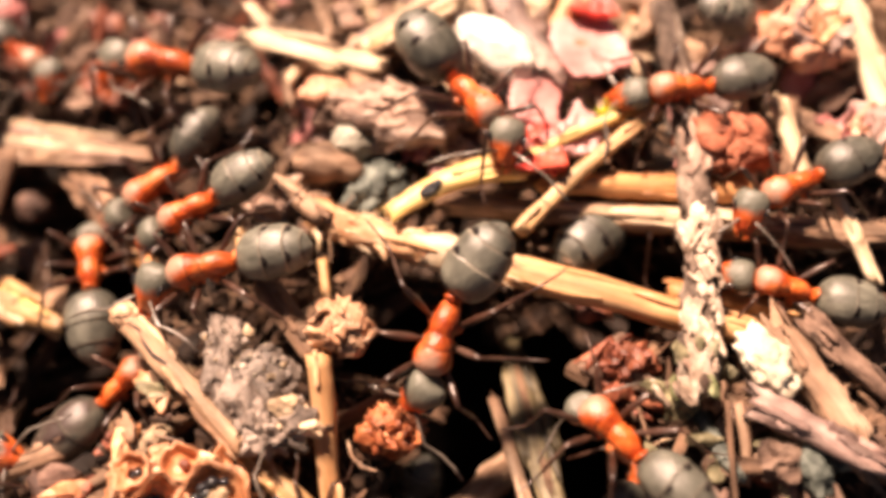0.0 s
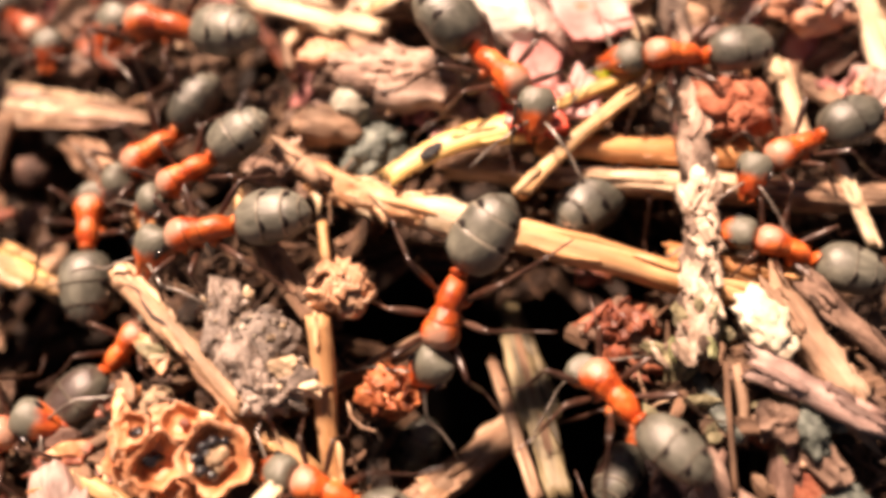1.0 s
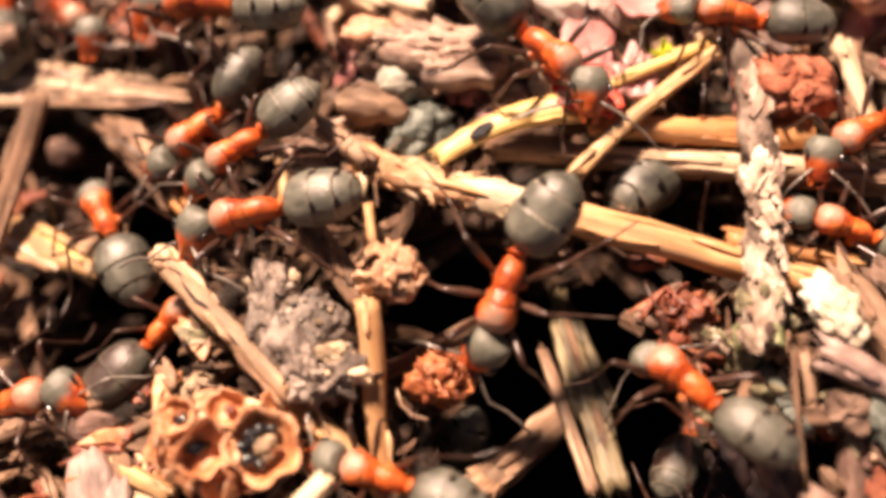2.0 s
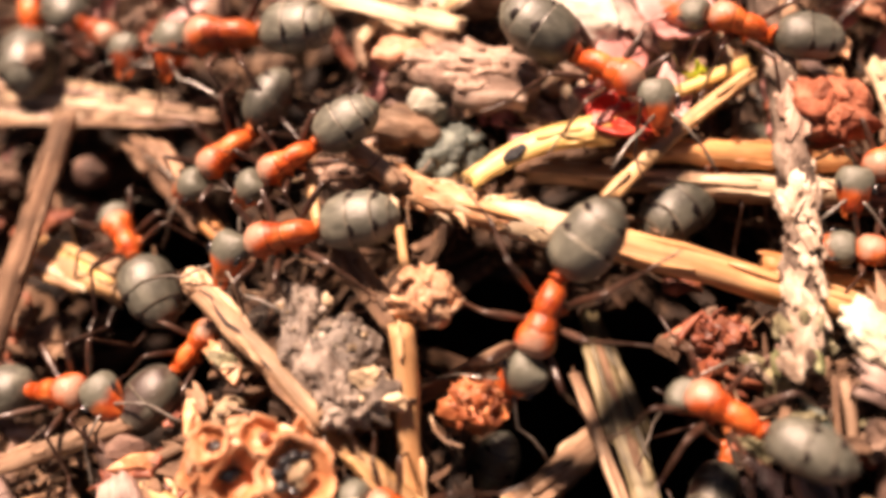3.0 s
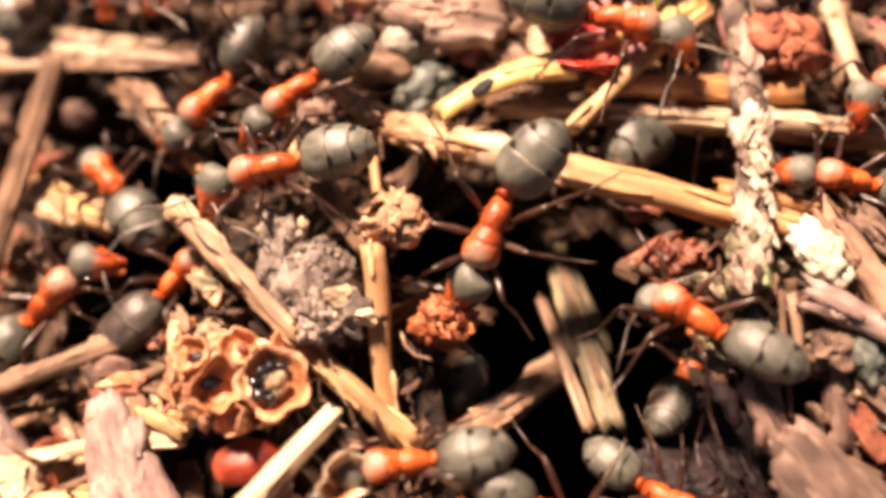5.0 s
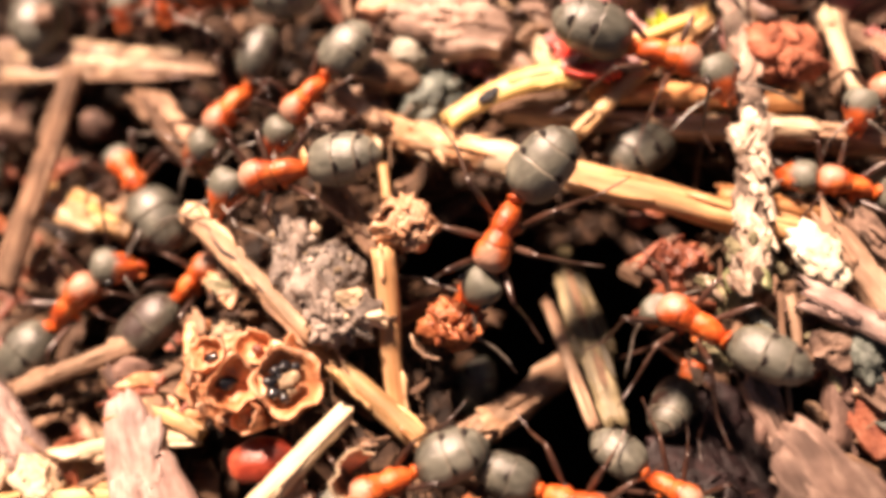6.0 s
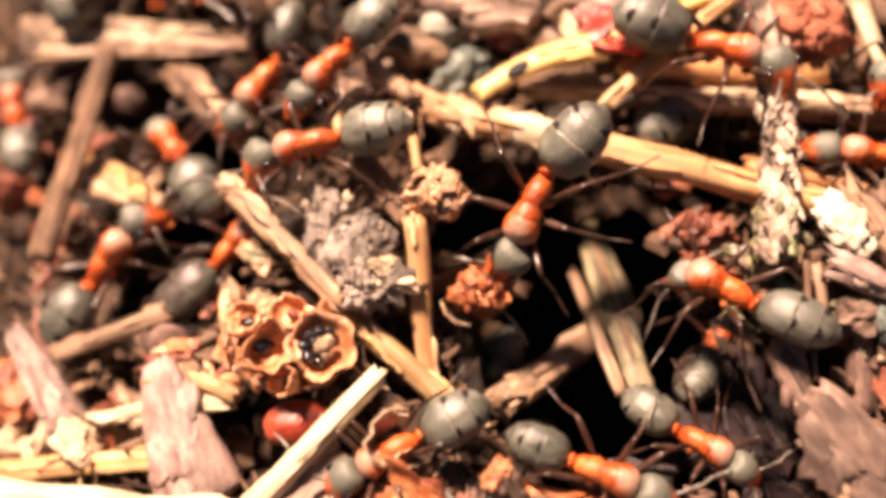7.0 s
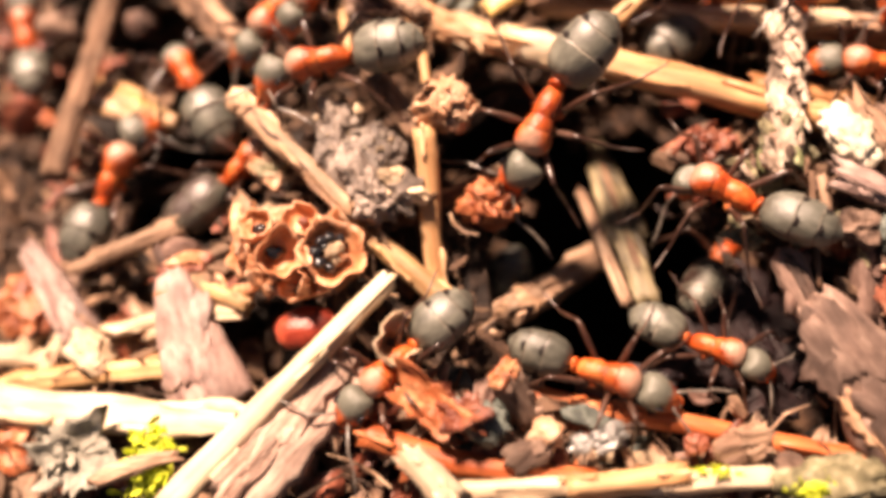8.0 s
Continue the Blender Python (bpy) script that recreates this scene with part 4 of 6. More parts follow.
ant("dark wood ant pressed under bark", 0.92, 9, -12, [
        (0, 8.01, 7.33, -4.86, 50.0, 18.0),
        (4.5, 8.01, 7.33, -4.86, 50.0, 18.0),
        (8, 8.01, 7.33, -4.86, 50.0, 18.0),
    ], seed=17, spin=100)
ant("wood ant nosing among rusty scales", 0.88, -3, 4, [
        (0, -4.00, 4.22, -0.83, 159.6, 5.6),
        (1, -3.97, 4.33, -0.82, 158.1, 5.5),
        (1.5, -3.86, 4.62, -0.84, 159.2, 6.0),
        (3, -4.28, 4.22, -0.83, 165.1, 6.0),
        (3.5, -4.15, 4.17, -0.83, 164.8, 5.5),
        (4, -2.78, 3.38, -0.82, 177.9, 5.3),
        (4.5, -3.08, 3.29, -0.82, 182.8, 5.1),
        (5, -3.34, 2.70, -0.81, 188.4, 4.6),
        (6.5, -4.73, 1.71, -0.85, 207.7, 6.6),
        (7, -5.13, 1.61, -0.82, 209.1, 5.5),
        (7.5, -5.36, 1.30, -0.81, 220.1, 4.6),
        (8, -5.45, 1.10, -0.81, 226.0, 4.6),
    ], plump=0.98, walking=True, seed=18)
ant("orange-red wood ant on an orange root", 0.90, 0, -0, [
        (0, 1.71, -0.61, -1.12, -18.0, -1.5),
        (4, 1.71, -0.61, -1.12, -18.0, -1.5),
        (5, 2.46, 0.91, -1.12, -21.8, -1.5),
        (6.5, 2.30, 1.31, -1.13, -21.8, -1.4),
        (7, 2.41, 1.00, -1.14, -22.0, -1.3),
        (7.5, 2.21, 1.11, -1.14, -20.2, -1.2),
        (8, 2.29, 1.04, -1.14, -19.0, -1.2),
    ], plump=0.85, walking=True, seed=19, spin=50)
ant("grey wood ant out on the far litter", 1.25, 1, -1, [
        (0, -23.00, 28.20, -5.49, 97.9, 2.4),
        (3.5, -23.00, 28.20, -5.49, 97.9, 2.4),
        (8, -23.00, 28.20, -5.49, 97.9, 2.4),
    ], seed=20)
ant(RED, 0.95, 1, -1, [
        (0, -25.20, 19.48, -6.94, 109.2, 5.6),
        (7, -25.20, 19.48, -6.94, 109.2, 5.6),
        (8, -25.20, 19.48, -6.94, 109.2, 5.6),
    ], seed=21)
ant("black wood ant deep in a dark hollow", 0.85, -6, 8, [
        (0, -1.55, 5.64, -8.76, -105.7, 38.2),
        (4.5, -1.55, 5.64, -8.76, -105.7, 38.2),
        (8, -1.55, 5.64, -8.76, -105.7, 38.2),
    ], seed=22)
ant(RED, 1.00, -3, 4, [
        (0, 14.55, 26.32, -1.50, 8.4, 27.2),
        (8, 14.55, 26.32, -1.50, 8.4, 27.2),
    ], seed=23)


# ---- stems, straws and twigs ----
def splintered_board(label, p0, p1, wide0, wide1, skins, count, seed, name="wood_strip", category="wood", flat=0.22):
    """A weathered strip of wood that has split into long strands lying side by side."""
    rng = random.Random(seed)
    length = (Vector(p1) - Vector(p0)).length
    board = stick(name, label, category, p0, p1, wide0 * 0.7, wide1 * 0.6, skins[0], flat=flat, ragged=1.2, ridges=0.3, wobble=0.15)
    for k in range(count):
        v = (k + 0.5) / count - 0.5 + rng.uniform(-0.04, 0.04)
        first, last = rng.uniform(0.0, 0.12), rng.uniform(0.72, 1.02) - 0.25 * abs(v)
        lean, rise = rng.uniform(-0.12, 0.12), rng.uniform(0.05, 0.3)
        line, thick = [], []
        for i in range(9):
            f = i / 8
            u = first + (last - first) * f
            wide = wide0 + (wide1 - wide0) * u
            line.append((u * length, wide * (v + lean * (f - 0.5)), rise * wide0 * 0.16 + 0.1 * math.sin(4 * f + k)))
            thick.append(wide / count * rng.uniform(0.55, 0.85) * (0.35 if i in (0, 8) else 1))
        part("strand", mesh_of("strand", *tube(line, thick, 8, 0.25, seed * 20 + k, 1.4, 0.55, 0.2), skins[k % len(skins)]), board)
    return board


stem = stick("stem", "orange-tan dry stem with torn bark, lying across litter", "plant stem", (-5.56, 17.01, -1.40), (13.31, 11.27, -0.80), 1.3, 1.2, PEACH, lift=0.15, wobble=0.06, splinters=6)
sleeve = tube([(i * 0.34, 0.02 * math.sin(i), 0.03) for i in range(16)], [0.74 + 0.05 * math.sin(i * 2.1) for i in range(16)], 14, 0.16, 4, 1.2, 0.95, 0.1)
part("bark_sleeve", mesh_of("bark_sleeve", *sleeve, TORN), stem, at(0.3, 0, 0), "pale torn bark")
peel = tube([(i * 0.3, 0.03 * math.sin(i * 1.3), 0.05) for i in range(13)], [0.55, 0.7, 0.76, 0.77, 0.79, 0.78, 0.8, 0.78, 0.79, 0.76, 0.72, 0.66, 0.5], 14, 0.14, 9, 1.6, 0.95, 0.12)
part("peeled_patch", mesh_of("peeled_patch", *peel, BONE), stem, at(4.9, 0, 0.06), "cream peeled patch")
for k in range(9):
    x = 0.6 + 0.85 * k
    shred = tube([(0, 0, 0), (0.3, -0.12, 0.02), (0.55, -0.32, -0.05), (0.8, -0.6, -0.16 - 0.05 * (k % 3))], [0.13, 0.15, 0.1, 0.03], 6, 0.3, k, 0.5, 0.4)
    part("bark_shred", mesh_of("bark_shred", *shred, TORN if k % 2 else BONE), stem, at(x, (-0.5, 0.1, -0.62)[k % 3], (0.42, 0.68, 0.25)[k % 3], 0, 0, (k * 67) % 90 - 30))
rng = random.Random(21)
for k in range(30):  # fine fibres standing off the torn bark
    x, a, length = rng.uniform(0.4, 8.4), radians(rng.uniform(10, 170)), rng.uniform(0.5, 1.2)
    out = Vector((0, math.cos(a), math.sin(a)))
    hair = [Vector((x + f * length * 0.8, 0, 0)) + out * (0.68 + 0.3 * f * f * length) for f in (0, 0.33, 0.66, 1)]
    part("fibre", mesh_of("fibre", *tube(hair, [0.04, 0.045, 0.035, 0.012], 5, 0.2, k), (BONE, TORN, CREAM)[k % 3]), stem)
stick("stem_stub", "short pale stub of dry stem", "plant stem", (-6.85, 18.26, -0.60), (-4.75, 16.57, -0.70), 0.8, 0.85, TAN, splinters=3)
straw = stick("bent_straw", "golden split straw with a black spot", "straw", (-2.15, 16.44, -0.20), (3.20, 18.43, 0.50), 0.8, 1.35, GOLD, bend=0.55, flat=0.5, ridges=0.05, wobble=0.04, splinters=3)
part("spot", mesh_of("spot", *ball(0.52, 0.22, 0.05, 0.15, 3, 3), INK), straw, at(2.0, 0.42, 0.3, 0, 0, 14), "black spot")
stick("straw", "thin golden straw lying across litter", "straw", (2.77, 18.70, 0.30), (8.83, 21.65, 0.40), 0.5, 0.55, GOLD, flat=0.7, wobble=0.04, splinters=3)
stick("straw", "pale yellow straw leaning on a bark twig", "straw", (3.03, 15.72, 0.00), (8.87, 21.03, 0.50), 0.75, 0.6, STRAW, bend=0.25, flat=0.8, splinters=3)
stick("stalk", "orange-brown round stalk under a twig", "plant stem", (4.13, 18.35, -0.90), (12.45, 17.79, -0.50), 1.0, 1.15, ORANGE, splinters=6)
stick("stalk", "grey-brown weathered stalk lying in litter", "plant stem", (0.15, 17.61, -1.40), (19.13, 16.01, -1.00), 1.0, 1.35, TAN, splinters=6)
stick("stalk", "pale grey-white stalk beside a bark twig", "plant stem", (3.93, 17.22, -1.30), (13.09, 16.41, -0.70), 0.8, 1.05, CREAM, splinters=5)
stick("stalk", "brown stalk under a straw", "plant stem", (-0.32, 17.82, -1.30), (4.77, 18.80, -1.20), 0.8, 0.7, DRAB, splinters=3)
stick("stalk", "orange-brown stalk under bark", "plant stem", (8.95, 13.84, -1.40), (13.67, 12.71, -1.20), 0.75, 0.8, ORANGE, splinters=3)
split = stick("twig", "tan split twig with frayed end", "twig", (-12.48, 12.62, -1.14), (-7.18, 7.26, -0.45), 1.05, 0.85, SPLITWOOD, ridges=0.25, ragged=0.9, splinters=4)
part("knob", mesh_of("knob", *ball(0.62, 0.52, 0.46, 0.3, 8, 3, 1.4, 0.1), SPLITWOOD), split, at(0.12, 0.05, 0.08), "rounded tan end")
part("crack", mesh_of("crack", *tube([(0.6 + 0.62 * k, 0.12 * math.sin(k * 1.7) - 0.05, 0.43 - 0.006 * k) for k in range(9)], [0.03, 0.06, 0.08, 0.09, 0.1, 0.1, 0.08, 0.06, 0.03], 6, 0.3, 4, 0.0, 0.5), SHADEBARK), split, None, "dark crack")
stick("twig", "pale splinter along a twig", "twig", (-10.57, 10.84, -1.57), (-7.48, 7.45, -0.84), 0.4, 0.5, SPLITWOOD, ridges=0.25)
reed = stick("straw", "orange straw reaching down into a hollow", "straw", (-4.60, 10.48, 0.50), (-3.94, 4.70, -2.40), 0.95, 0.74, PEACH, flat=0.9, wobble=0.05, splinters=2)
part("node", mesh_of("node", *tube([(2.5, 0, 0), (2.58, 0, 0), (2.66, 0, 0)], [0.43, 0.47, 0.43], 14, 0.05, 3), DRAB), reed, None, "dark ring")
stick("straw", "short yellow straw behind a bud", "straw", (-4.84, 15.04, -1.20), (-4.55, 12.95, -1.20), 0.4, 0.4, STRAW)
stick("straw", "short pale straw stub behind ants", "straw", (-8.40, 17.15, -0.82), (-7.84, 14.50, -0.25), 0.4, 0.4, STRAW)
splintered_board("olive split dry blade reaching into a hollow", (2.95, 12.8, -5.2), (4.4, 4.55, -2.60), 1.15, 1.9, (OLIVE, OLIVE, DRAB, OLIVE, OLIVE), 5, 8, "grass_blade", "dry blade")
stick("grass_blade", "thin tan splinter of a dry blade", "dry blade", (2.1, 10.3, -4.6), (3.52, 4.40, -2.40), 0.45, 0.6, TAN, flat=0.6, splinters=3)
hollow_twig = stick("twig", "tan-brown twig in the hollow with a pale broken end", "twig", (3.05, 7.9, -6.40), (-1.15, 4.14, -3.00), 1.3, 1.5, TAN, flat=0.8, wobble=0.08, splinters=5, ragged=0.9)
part("broken_end", mesh_of("broken_end", *tube([(0, 0, 0), (0.5, 0.04, 0.05), (1.0, 0, 0.04), (1.5, -0.05, 0)], [0.5, 0.72, 0.78, 0.6], 12, 0.25, 5, 1.4, 0.8, 0.2), SPLITWOOD), hollow_twig, at(4.9, 0, 0.05), "pale broken end")
stick("twig", "dull brown twig under a seed head", "twig", (-7.98, 7.83, -1.50), (-2.92, 3.62, -1.80), 0.9, 1.0, STRAW, splinters=6)
stick("twig", "brown twig behind scales", "twig", (-6.86, 7.17, -2.20), (-0.59, 10.54, -2.40), 0.7, 0.8, DRAB, splinters=3)
stick("straw", "cream broken straw with frayed tip", "straw", (-5.58, 4.27, 0.60), (-13.18, -3.73, -1.25), 0.8, 1.15, BONE, ragged=1.2, flat=0.7, splinters=3)
stick("stalk", "brown stalk leaning on the flank", "plant stem", (-19.59, 21.19, -3.18), (-21.44, 10.64, -4.53), 1.0, 1.2, DRAB, flat=0.6, splinters=6)
splintered_board("pinkish cream weathered wood strip split into strands", (-25.6, 24.2, -6.3), (-12.9, 20.55, -2.4), 3.3, 1.3, (TAN, CREAM, PINKSMOOTH, CREAM, PINKBARK, CREAM, CREAM, TAN, PINKSMOOTH), 11, 5)
splintered_board("orange and cream broken wood piece", (-20.95, 15.63, -5.19), (-16.08, 13.08, -3.92), 1.9, 1.3, (STRAW, CREAM, ORANGE, STRAW, GOLD), 6, 9)
stick("twig", "tan flat twig lying on the flank", "twig", (-15.00, 7.86, -3.30), (-20.21, 6.34, -4.76), 0.9, 0.7, TAN, flat=0.6, splinters=6)
stick("twig", "grey-brown twig in shade", "twig", (-16.74, 20.30, -4.32), (-13.04, 16.17, -3.41), 1.3, 1.0, DRAB, splinters=6)
stick("twig", "orange-brown twig in shade", "twig", (-13.82, 16.99, -3.65), (-11.16, 14.40, -2.85), 0.8, 0.7, ORANGE, splinters=3)
stick("straw", "cream straw with broken end", "straw", (-18.46, 3.74, -5.44), (-11.73, 4.15, -3.22), 0.7, 0.7, CREAM, lift=0.5, splinters=3)
stick("straw", "pale straw tucked under bark", "straw", (-14.76, 5.88, -3.73), (-11.46, 4.08, -2.54), 0.7, 0.6, STRAW, splinters=3)
stick("flat_straw", "broad sunlit cream straw", "straw", (-24.25, 0.85, -6.37), (-10.94, -0.62, -2.38), 1.9, 1.2, BONE, flat=0.3, splinters=5)
stick("flat_straw", "pale golden straw on the near flank", "straw", (-24.65, 1.67, -6.80), (-14.50, 1.89, -3.75), 1.1, 0.7, STRAW, flat=0.35, splinters=5)
stick("straw", "thin golden straw lying across litter", "straw", (-23.08, 1.43, -6.73), (-14.40, 2.48, -4.12), 0.6, 0.5, ORANGE, flat=0.5, splinters=3)
stick("root", "smooth orange root across the litter", "root", (-6.45, -1.15, -0.80), (1.74, -2.54, -0.90), 0.95, 0.8, ROOT, bend=-0.3, wobble=0.05, splinters=3)
stick("root", "thin orange root across the litter", "root", (-0.35, 0.53, -1.60), (11.88, -1.64, -1.20), 0.85, 0.75, ROOT, wobble=0.05, splinters=3)
stick("straw", "pale green-tinged straw lying in litter", "straw", (-3.56, -3.17, -0.40), (7.82, -2.47, -0.40), 0.65, 0.8, CREAM, splinters=3)
stick("wood_strip", "pinkish brown bark strip", "bark", (12.03, 11.88, 0.40), (14.70, 6.84, 0.60), 1.3, 1.4, TAN, flat=0.6, splinters=5, ragged=1.6, ridges=0.3, wobble=0.2)
stick("wood_strip", "brown bark strip beside another strip", "bark", (13.76, 12.12, -0.20), (16.17, 8.96, 0.00), 1.1, 1.0, BARK, flat=0.7, splinters=5, ragged=1.6, ridges=0.3, wobble=0.2)
stick("wood_strip", "tan strip of bark", "bark", (11.19, 8.74, 0.70), (15.05, 6.55, 1.00), 1.2, 1.1, PINKSMOOTH, flat=0.5, splinters=5, ragged=1.6, ridges=0.3, wobble=0.2)
stick("straw", "golden straw at the edge", "straw", (16.05, 17.56, -0.60), (16.80, 13.73, -0.40), 0.55, 0.55, CREAM, splinters=6)
splintered_board("cream wood splinter on far litter", (-8.91, 25.44, -0.07), (-2.50, 23.43, 0.40), 1.2, 1.3, (CREAM, CREAM, BONE, CREAM, TAN), 6, 6)
splintered_board("pale wood splinter on far litter", (-3.52, 24.47, 0.20), (1.16, 27.89, 0.20), 1.2, 1.2, (CREAM, STRAW, CREAM, PINKSMOOTH), 5, 7)
stick("straw", "pale straw standing in litter", "straw", (-6.07, 28.91, -0.40), (-4.84, 25.23, -0.40), 0.8, 0.7, TAN, splinters=3)
stick("wood_strip", "pale broad wood strip", "wood", (2.22, 28.74, -0.20), (4.76, 23.13, -0.20), 1.4, 1.5, PINKSMOOTH, flat=0.5, splinters=5, ragged=1.6, ridges=0.3, wobble=0.2)
stick("straw", "pale straw standing among crumbs", "straw", (-6.94, 26.17, -0.60), (-6.55, 22.09, -0.80), 0.6, 0.6, TAN, splinters=3)
stick("stalk", "pinkish tan stalk beside a red chip", "plant stem", (14.18, 21.97, -0.20), (15.01, 17.98, -0.40), 0.8, 0.7, CREAM, splinters=3)
stick("stalk", "tan stalk at the far side", "plant stem", (17.87, 28.41, -0.20), (18.80, 21.12, -0.20), 1.2, 1.2, CREAM, splinters=6)
stick("stalk", "brown stalk at the far side", "plant stem", (13.97, 17.98, -0.40), (14.87, 22.11, -0.40), 0.5, 0.5, DRAB, splinters=3)
stick("twig", "brown twig on the flank", "twig", (-15.89, 20.07, -3.87), (-13.55, 17.26, -3.37), 1.0, 0.9, TAN, splinters=6)
stick("needle", "thin dark needle beside bark crumbs", "needle", (10.11, 8.77, 0.60), (9.97, 4.30, 0.20), 0.22, 0.2, DRAB, wobble=0.02)
stick("twig", "pinkish brown bark stick", "twig", (12.52, 6.59, -0.80), (12.04, 3.45, -1.40), 1.25, 1.25, UMBERBARK, splinters=6)


stick("twig", "grey-brown flat twig beside a bud", "twig", (-7.07, 13.95, -0.62), (-4.72, 10.63, -0.40), 1.2, 1.0, DRAB, flat=0.6, splinters=6)


# ---- the knobbly lichened twig ----
def build_bark_twig():
    """A crooked twig whose bark turns from smooth, on the far half, to broken plates and moss on the near half."""
    a, b = Vector((9.66, 26.93, 0.20)), Vector((9.02, 9.01, 0.40))
    COUNT[0] += 1
    length, sides, n = (b - a).length, 30, 110
    verts, faces = [], []
    for i in range(n + 1):
        u = i / n
        x, bow = u * length, 3.0 * u * (1 - u)
        crook = 0.16 * noise.noise(Vector((x * 0.5, 4.0, 0)))
        broken = min(1.0, max(0.0, (u - 0.5) / 0.1))
        for j in range(sides):
            t = math.tau * j / sides
            d = Vector((x * 0.9, math.cos(t) * 0.9, math.sin(t) * 0.9))
            plate = noise.cell(Vector((x * 1.15 + 0.5 * math.sin(2 * t), t * 1.1 + 0.4 * math.sin(x * 2), 1.0)))
            r = 0.56 + 0.16 * u + 0.1 * noise.noise(d) + 0.05 * noise.noise(d * 3.1)
            r += broken * (0.2 * plate + 0.1 * noise.noise(d * 2.2) + 0.05 * noise.noise(d * 6)) - 0.1 * broken
            verts.append((x, bow + crook + r * math.cos(t), 0.9 * r * math.sin(t)))
    for i in range(n):
        for j in range(sides):
            k = (j + 1) % sides
            faces.append((i * sides + j, i * sides + k, (i + 1) * sides + k, (i + 1) * sides + j))
    faces += [tuple(range(sides - 1, -1, -1)), tuple(n * sides + j for j in range(sides))]
    root = new("bark_twig", mesh_of("bark_twig", verts, faces, TWIGBARK, smooth=False))
    root.matrix_world = along(a, b)
    tagged(root, "grey-brown twig with flaking lichened bark", "twig")
    rng = random.Random(5)
    for i in range(20):  # flat scales on the far half, raised plates on the near half, standing out on one flank
        near = i > 5
        u = 0.56 + 0.4 * (i - 6 + rng.random()) / 14 if near else rng.uniform(0.25, 0.55)
        ang = (18, 95, 50, 130, 30, 75)[i % 6] + rng.uniform(-12, 12)
        s, r = rng.uniform(0.8, 1.35), 0.52 + 0.16 * u
        lift = rng.uniform(2, 7) + (12 if near and ang < 45 else 0)
        me = mesh_of("bark_flake", *slab(s * 1.4, s * 0.75, 0.16, 140 + i, rng.uniform(-0.8, -0.2), 0.34, 0.14, 36), (FLAKE, LICHEN, FLAKE, FLAKE, LICHEN)[i % 5] if near else (LICHEN, PINKBARK)[i % 2], smooth=False)
        part("bark_flake", me, root, at(u * length, 3.0 * u * (1 - u) + r * math.cos(radians(ang)), r * 0.92 * math.sin(radians(ang)), ang - 90 + rng.uniform(-10, 10), -lift, rng.uniform(-25, 25)))
    for i in range(12):  # mossy crumbs round the near end
        u, ang, s = rng.uniform(0.9, 1.03), rng.uniform(0, 180), rng.uniform(0.2, 0.45)
        me = mesh_of("bark_crumb", *ball(s, s * 0.6, s * 0.4, 0.45, 60 + i, 2, 1.3, 0.5), (MOSSY, LICHEN, BARK, GREENISH)[i % 4], smooth=False)
        part("bark_crumb", me, root, at(u * length, 3.0 * u * (1 - u) + 0.75 * math.cos(radians(ang)), 0.7 * math.sin(radians(ang)), ang - 90, rng.uniform(-25, 25), rng.uniform(-60, 60)))


build_bark_twig()


# ---- bark pieces, chips and crumbs ----
chip("bark_piece", "pinkish smooth bark piece on straw", "bark", (-13.93, 2.89, -3.08), (6.6, 2.7, 0.7), PINKSMOOTH, (4, 2, -68), curl=-0.6, crag=0.06, rough=0.07, taper=0.9, layers=2)
chip("bark_piece", "pink-brown tapering bark strip on straw", "bark", (-20.87, 5.60, -5.36), (6.0, 1.5, 0.6), PINKSMOOTH, (6, 0, -52), curl=-0.4, crag=0.08, layers=2, taper=0.8)
chip("bark_piece", "cream bark scrap on pink bark", "bark", (-18.31, 2.64, -4.59), (2.0, 1.6, 0.4), CREAM, (0, 8, -40), curl=0.3, layers=5)
chip("bark_piece", "broad brown bark piece with grain", "bark", (-9.03, -0.92, -0.91), (7.6, 3.0, 0.7), PINKBARK, (-6, 0, 52), curl=-0.3, layers=5)
slab_piece = chip("bark_piece", "large pinkish brown bark slab with a pale broken edge", "bark", (11.55, 1.15, 0.00), (6.8, 3.3, 0.9), SLABBARK, (14, 6, -55), curl=-0.3, crag=0.11, rough=0.1, layers=4, taper=0.8)
for k, (x, y, lx, ly) in enumerate(((0.1, -1.3, 1.9, 0.6), (1.2, -1.5, 1.6, 0.7), (0.9, -1.0, 1.5, 0.4), (-1.1, -1.1, 1.1, 0.45), (2.1, -1.3, 1.2, 0.5))):
    part("broken_edge", mesh_of("broken_edge", *slab(lx, ly, 0.3, 70 + k, -0.2, 0.25, 0.15, 30), SPLITWOOD), slab_piece, at(x, y, 0.36 - 0.1 * abs(y), -16, 4 * (k % 3 - 1), 8 * (k % 3) - 8), "pale torn edge")
chip("bark_piece", "tan bark slab under an ant", "bark", (9.4, 4.55, -0.20), (2.8, 1.15, 0.6), SLABBARK, (0, 8, -72), curl=-0.5, crag=0.12, rough=0.08, layers=3)
chip("dark_bark", "purple-black wet bark piece, shade in its colour", "bark", (8.87, 3.97, -4.60), (5.6, 3.4, 1.2), SHADEBARK, (10, 0, -50), curl=-0.5, crag=0.2, rough=0.16, layers=5)
# added flake, a black cover where there is only shade
chip("dark_bark", "small black flake added for a hollow in shade", "bark", (6.61, 2.69, -3.40), (3.4, 2.4, 0.5), SHADEBARK, (0, 0, -20), curl=-0.3, crag=0.2, rough=0.14, layers=2)
chip("dark_bark", "dark bark piece, shade of a hollow in its colour", "bark", (10.33, 1.48, -5.00), (4.6, 3.0, 1.0), SHADEBARK, (0, 0, 30), curl=-0.4, crag=0.25, layers=5)
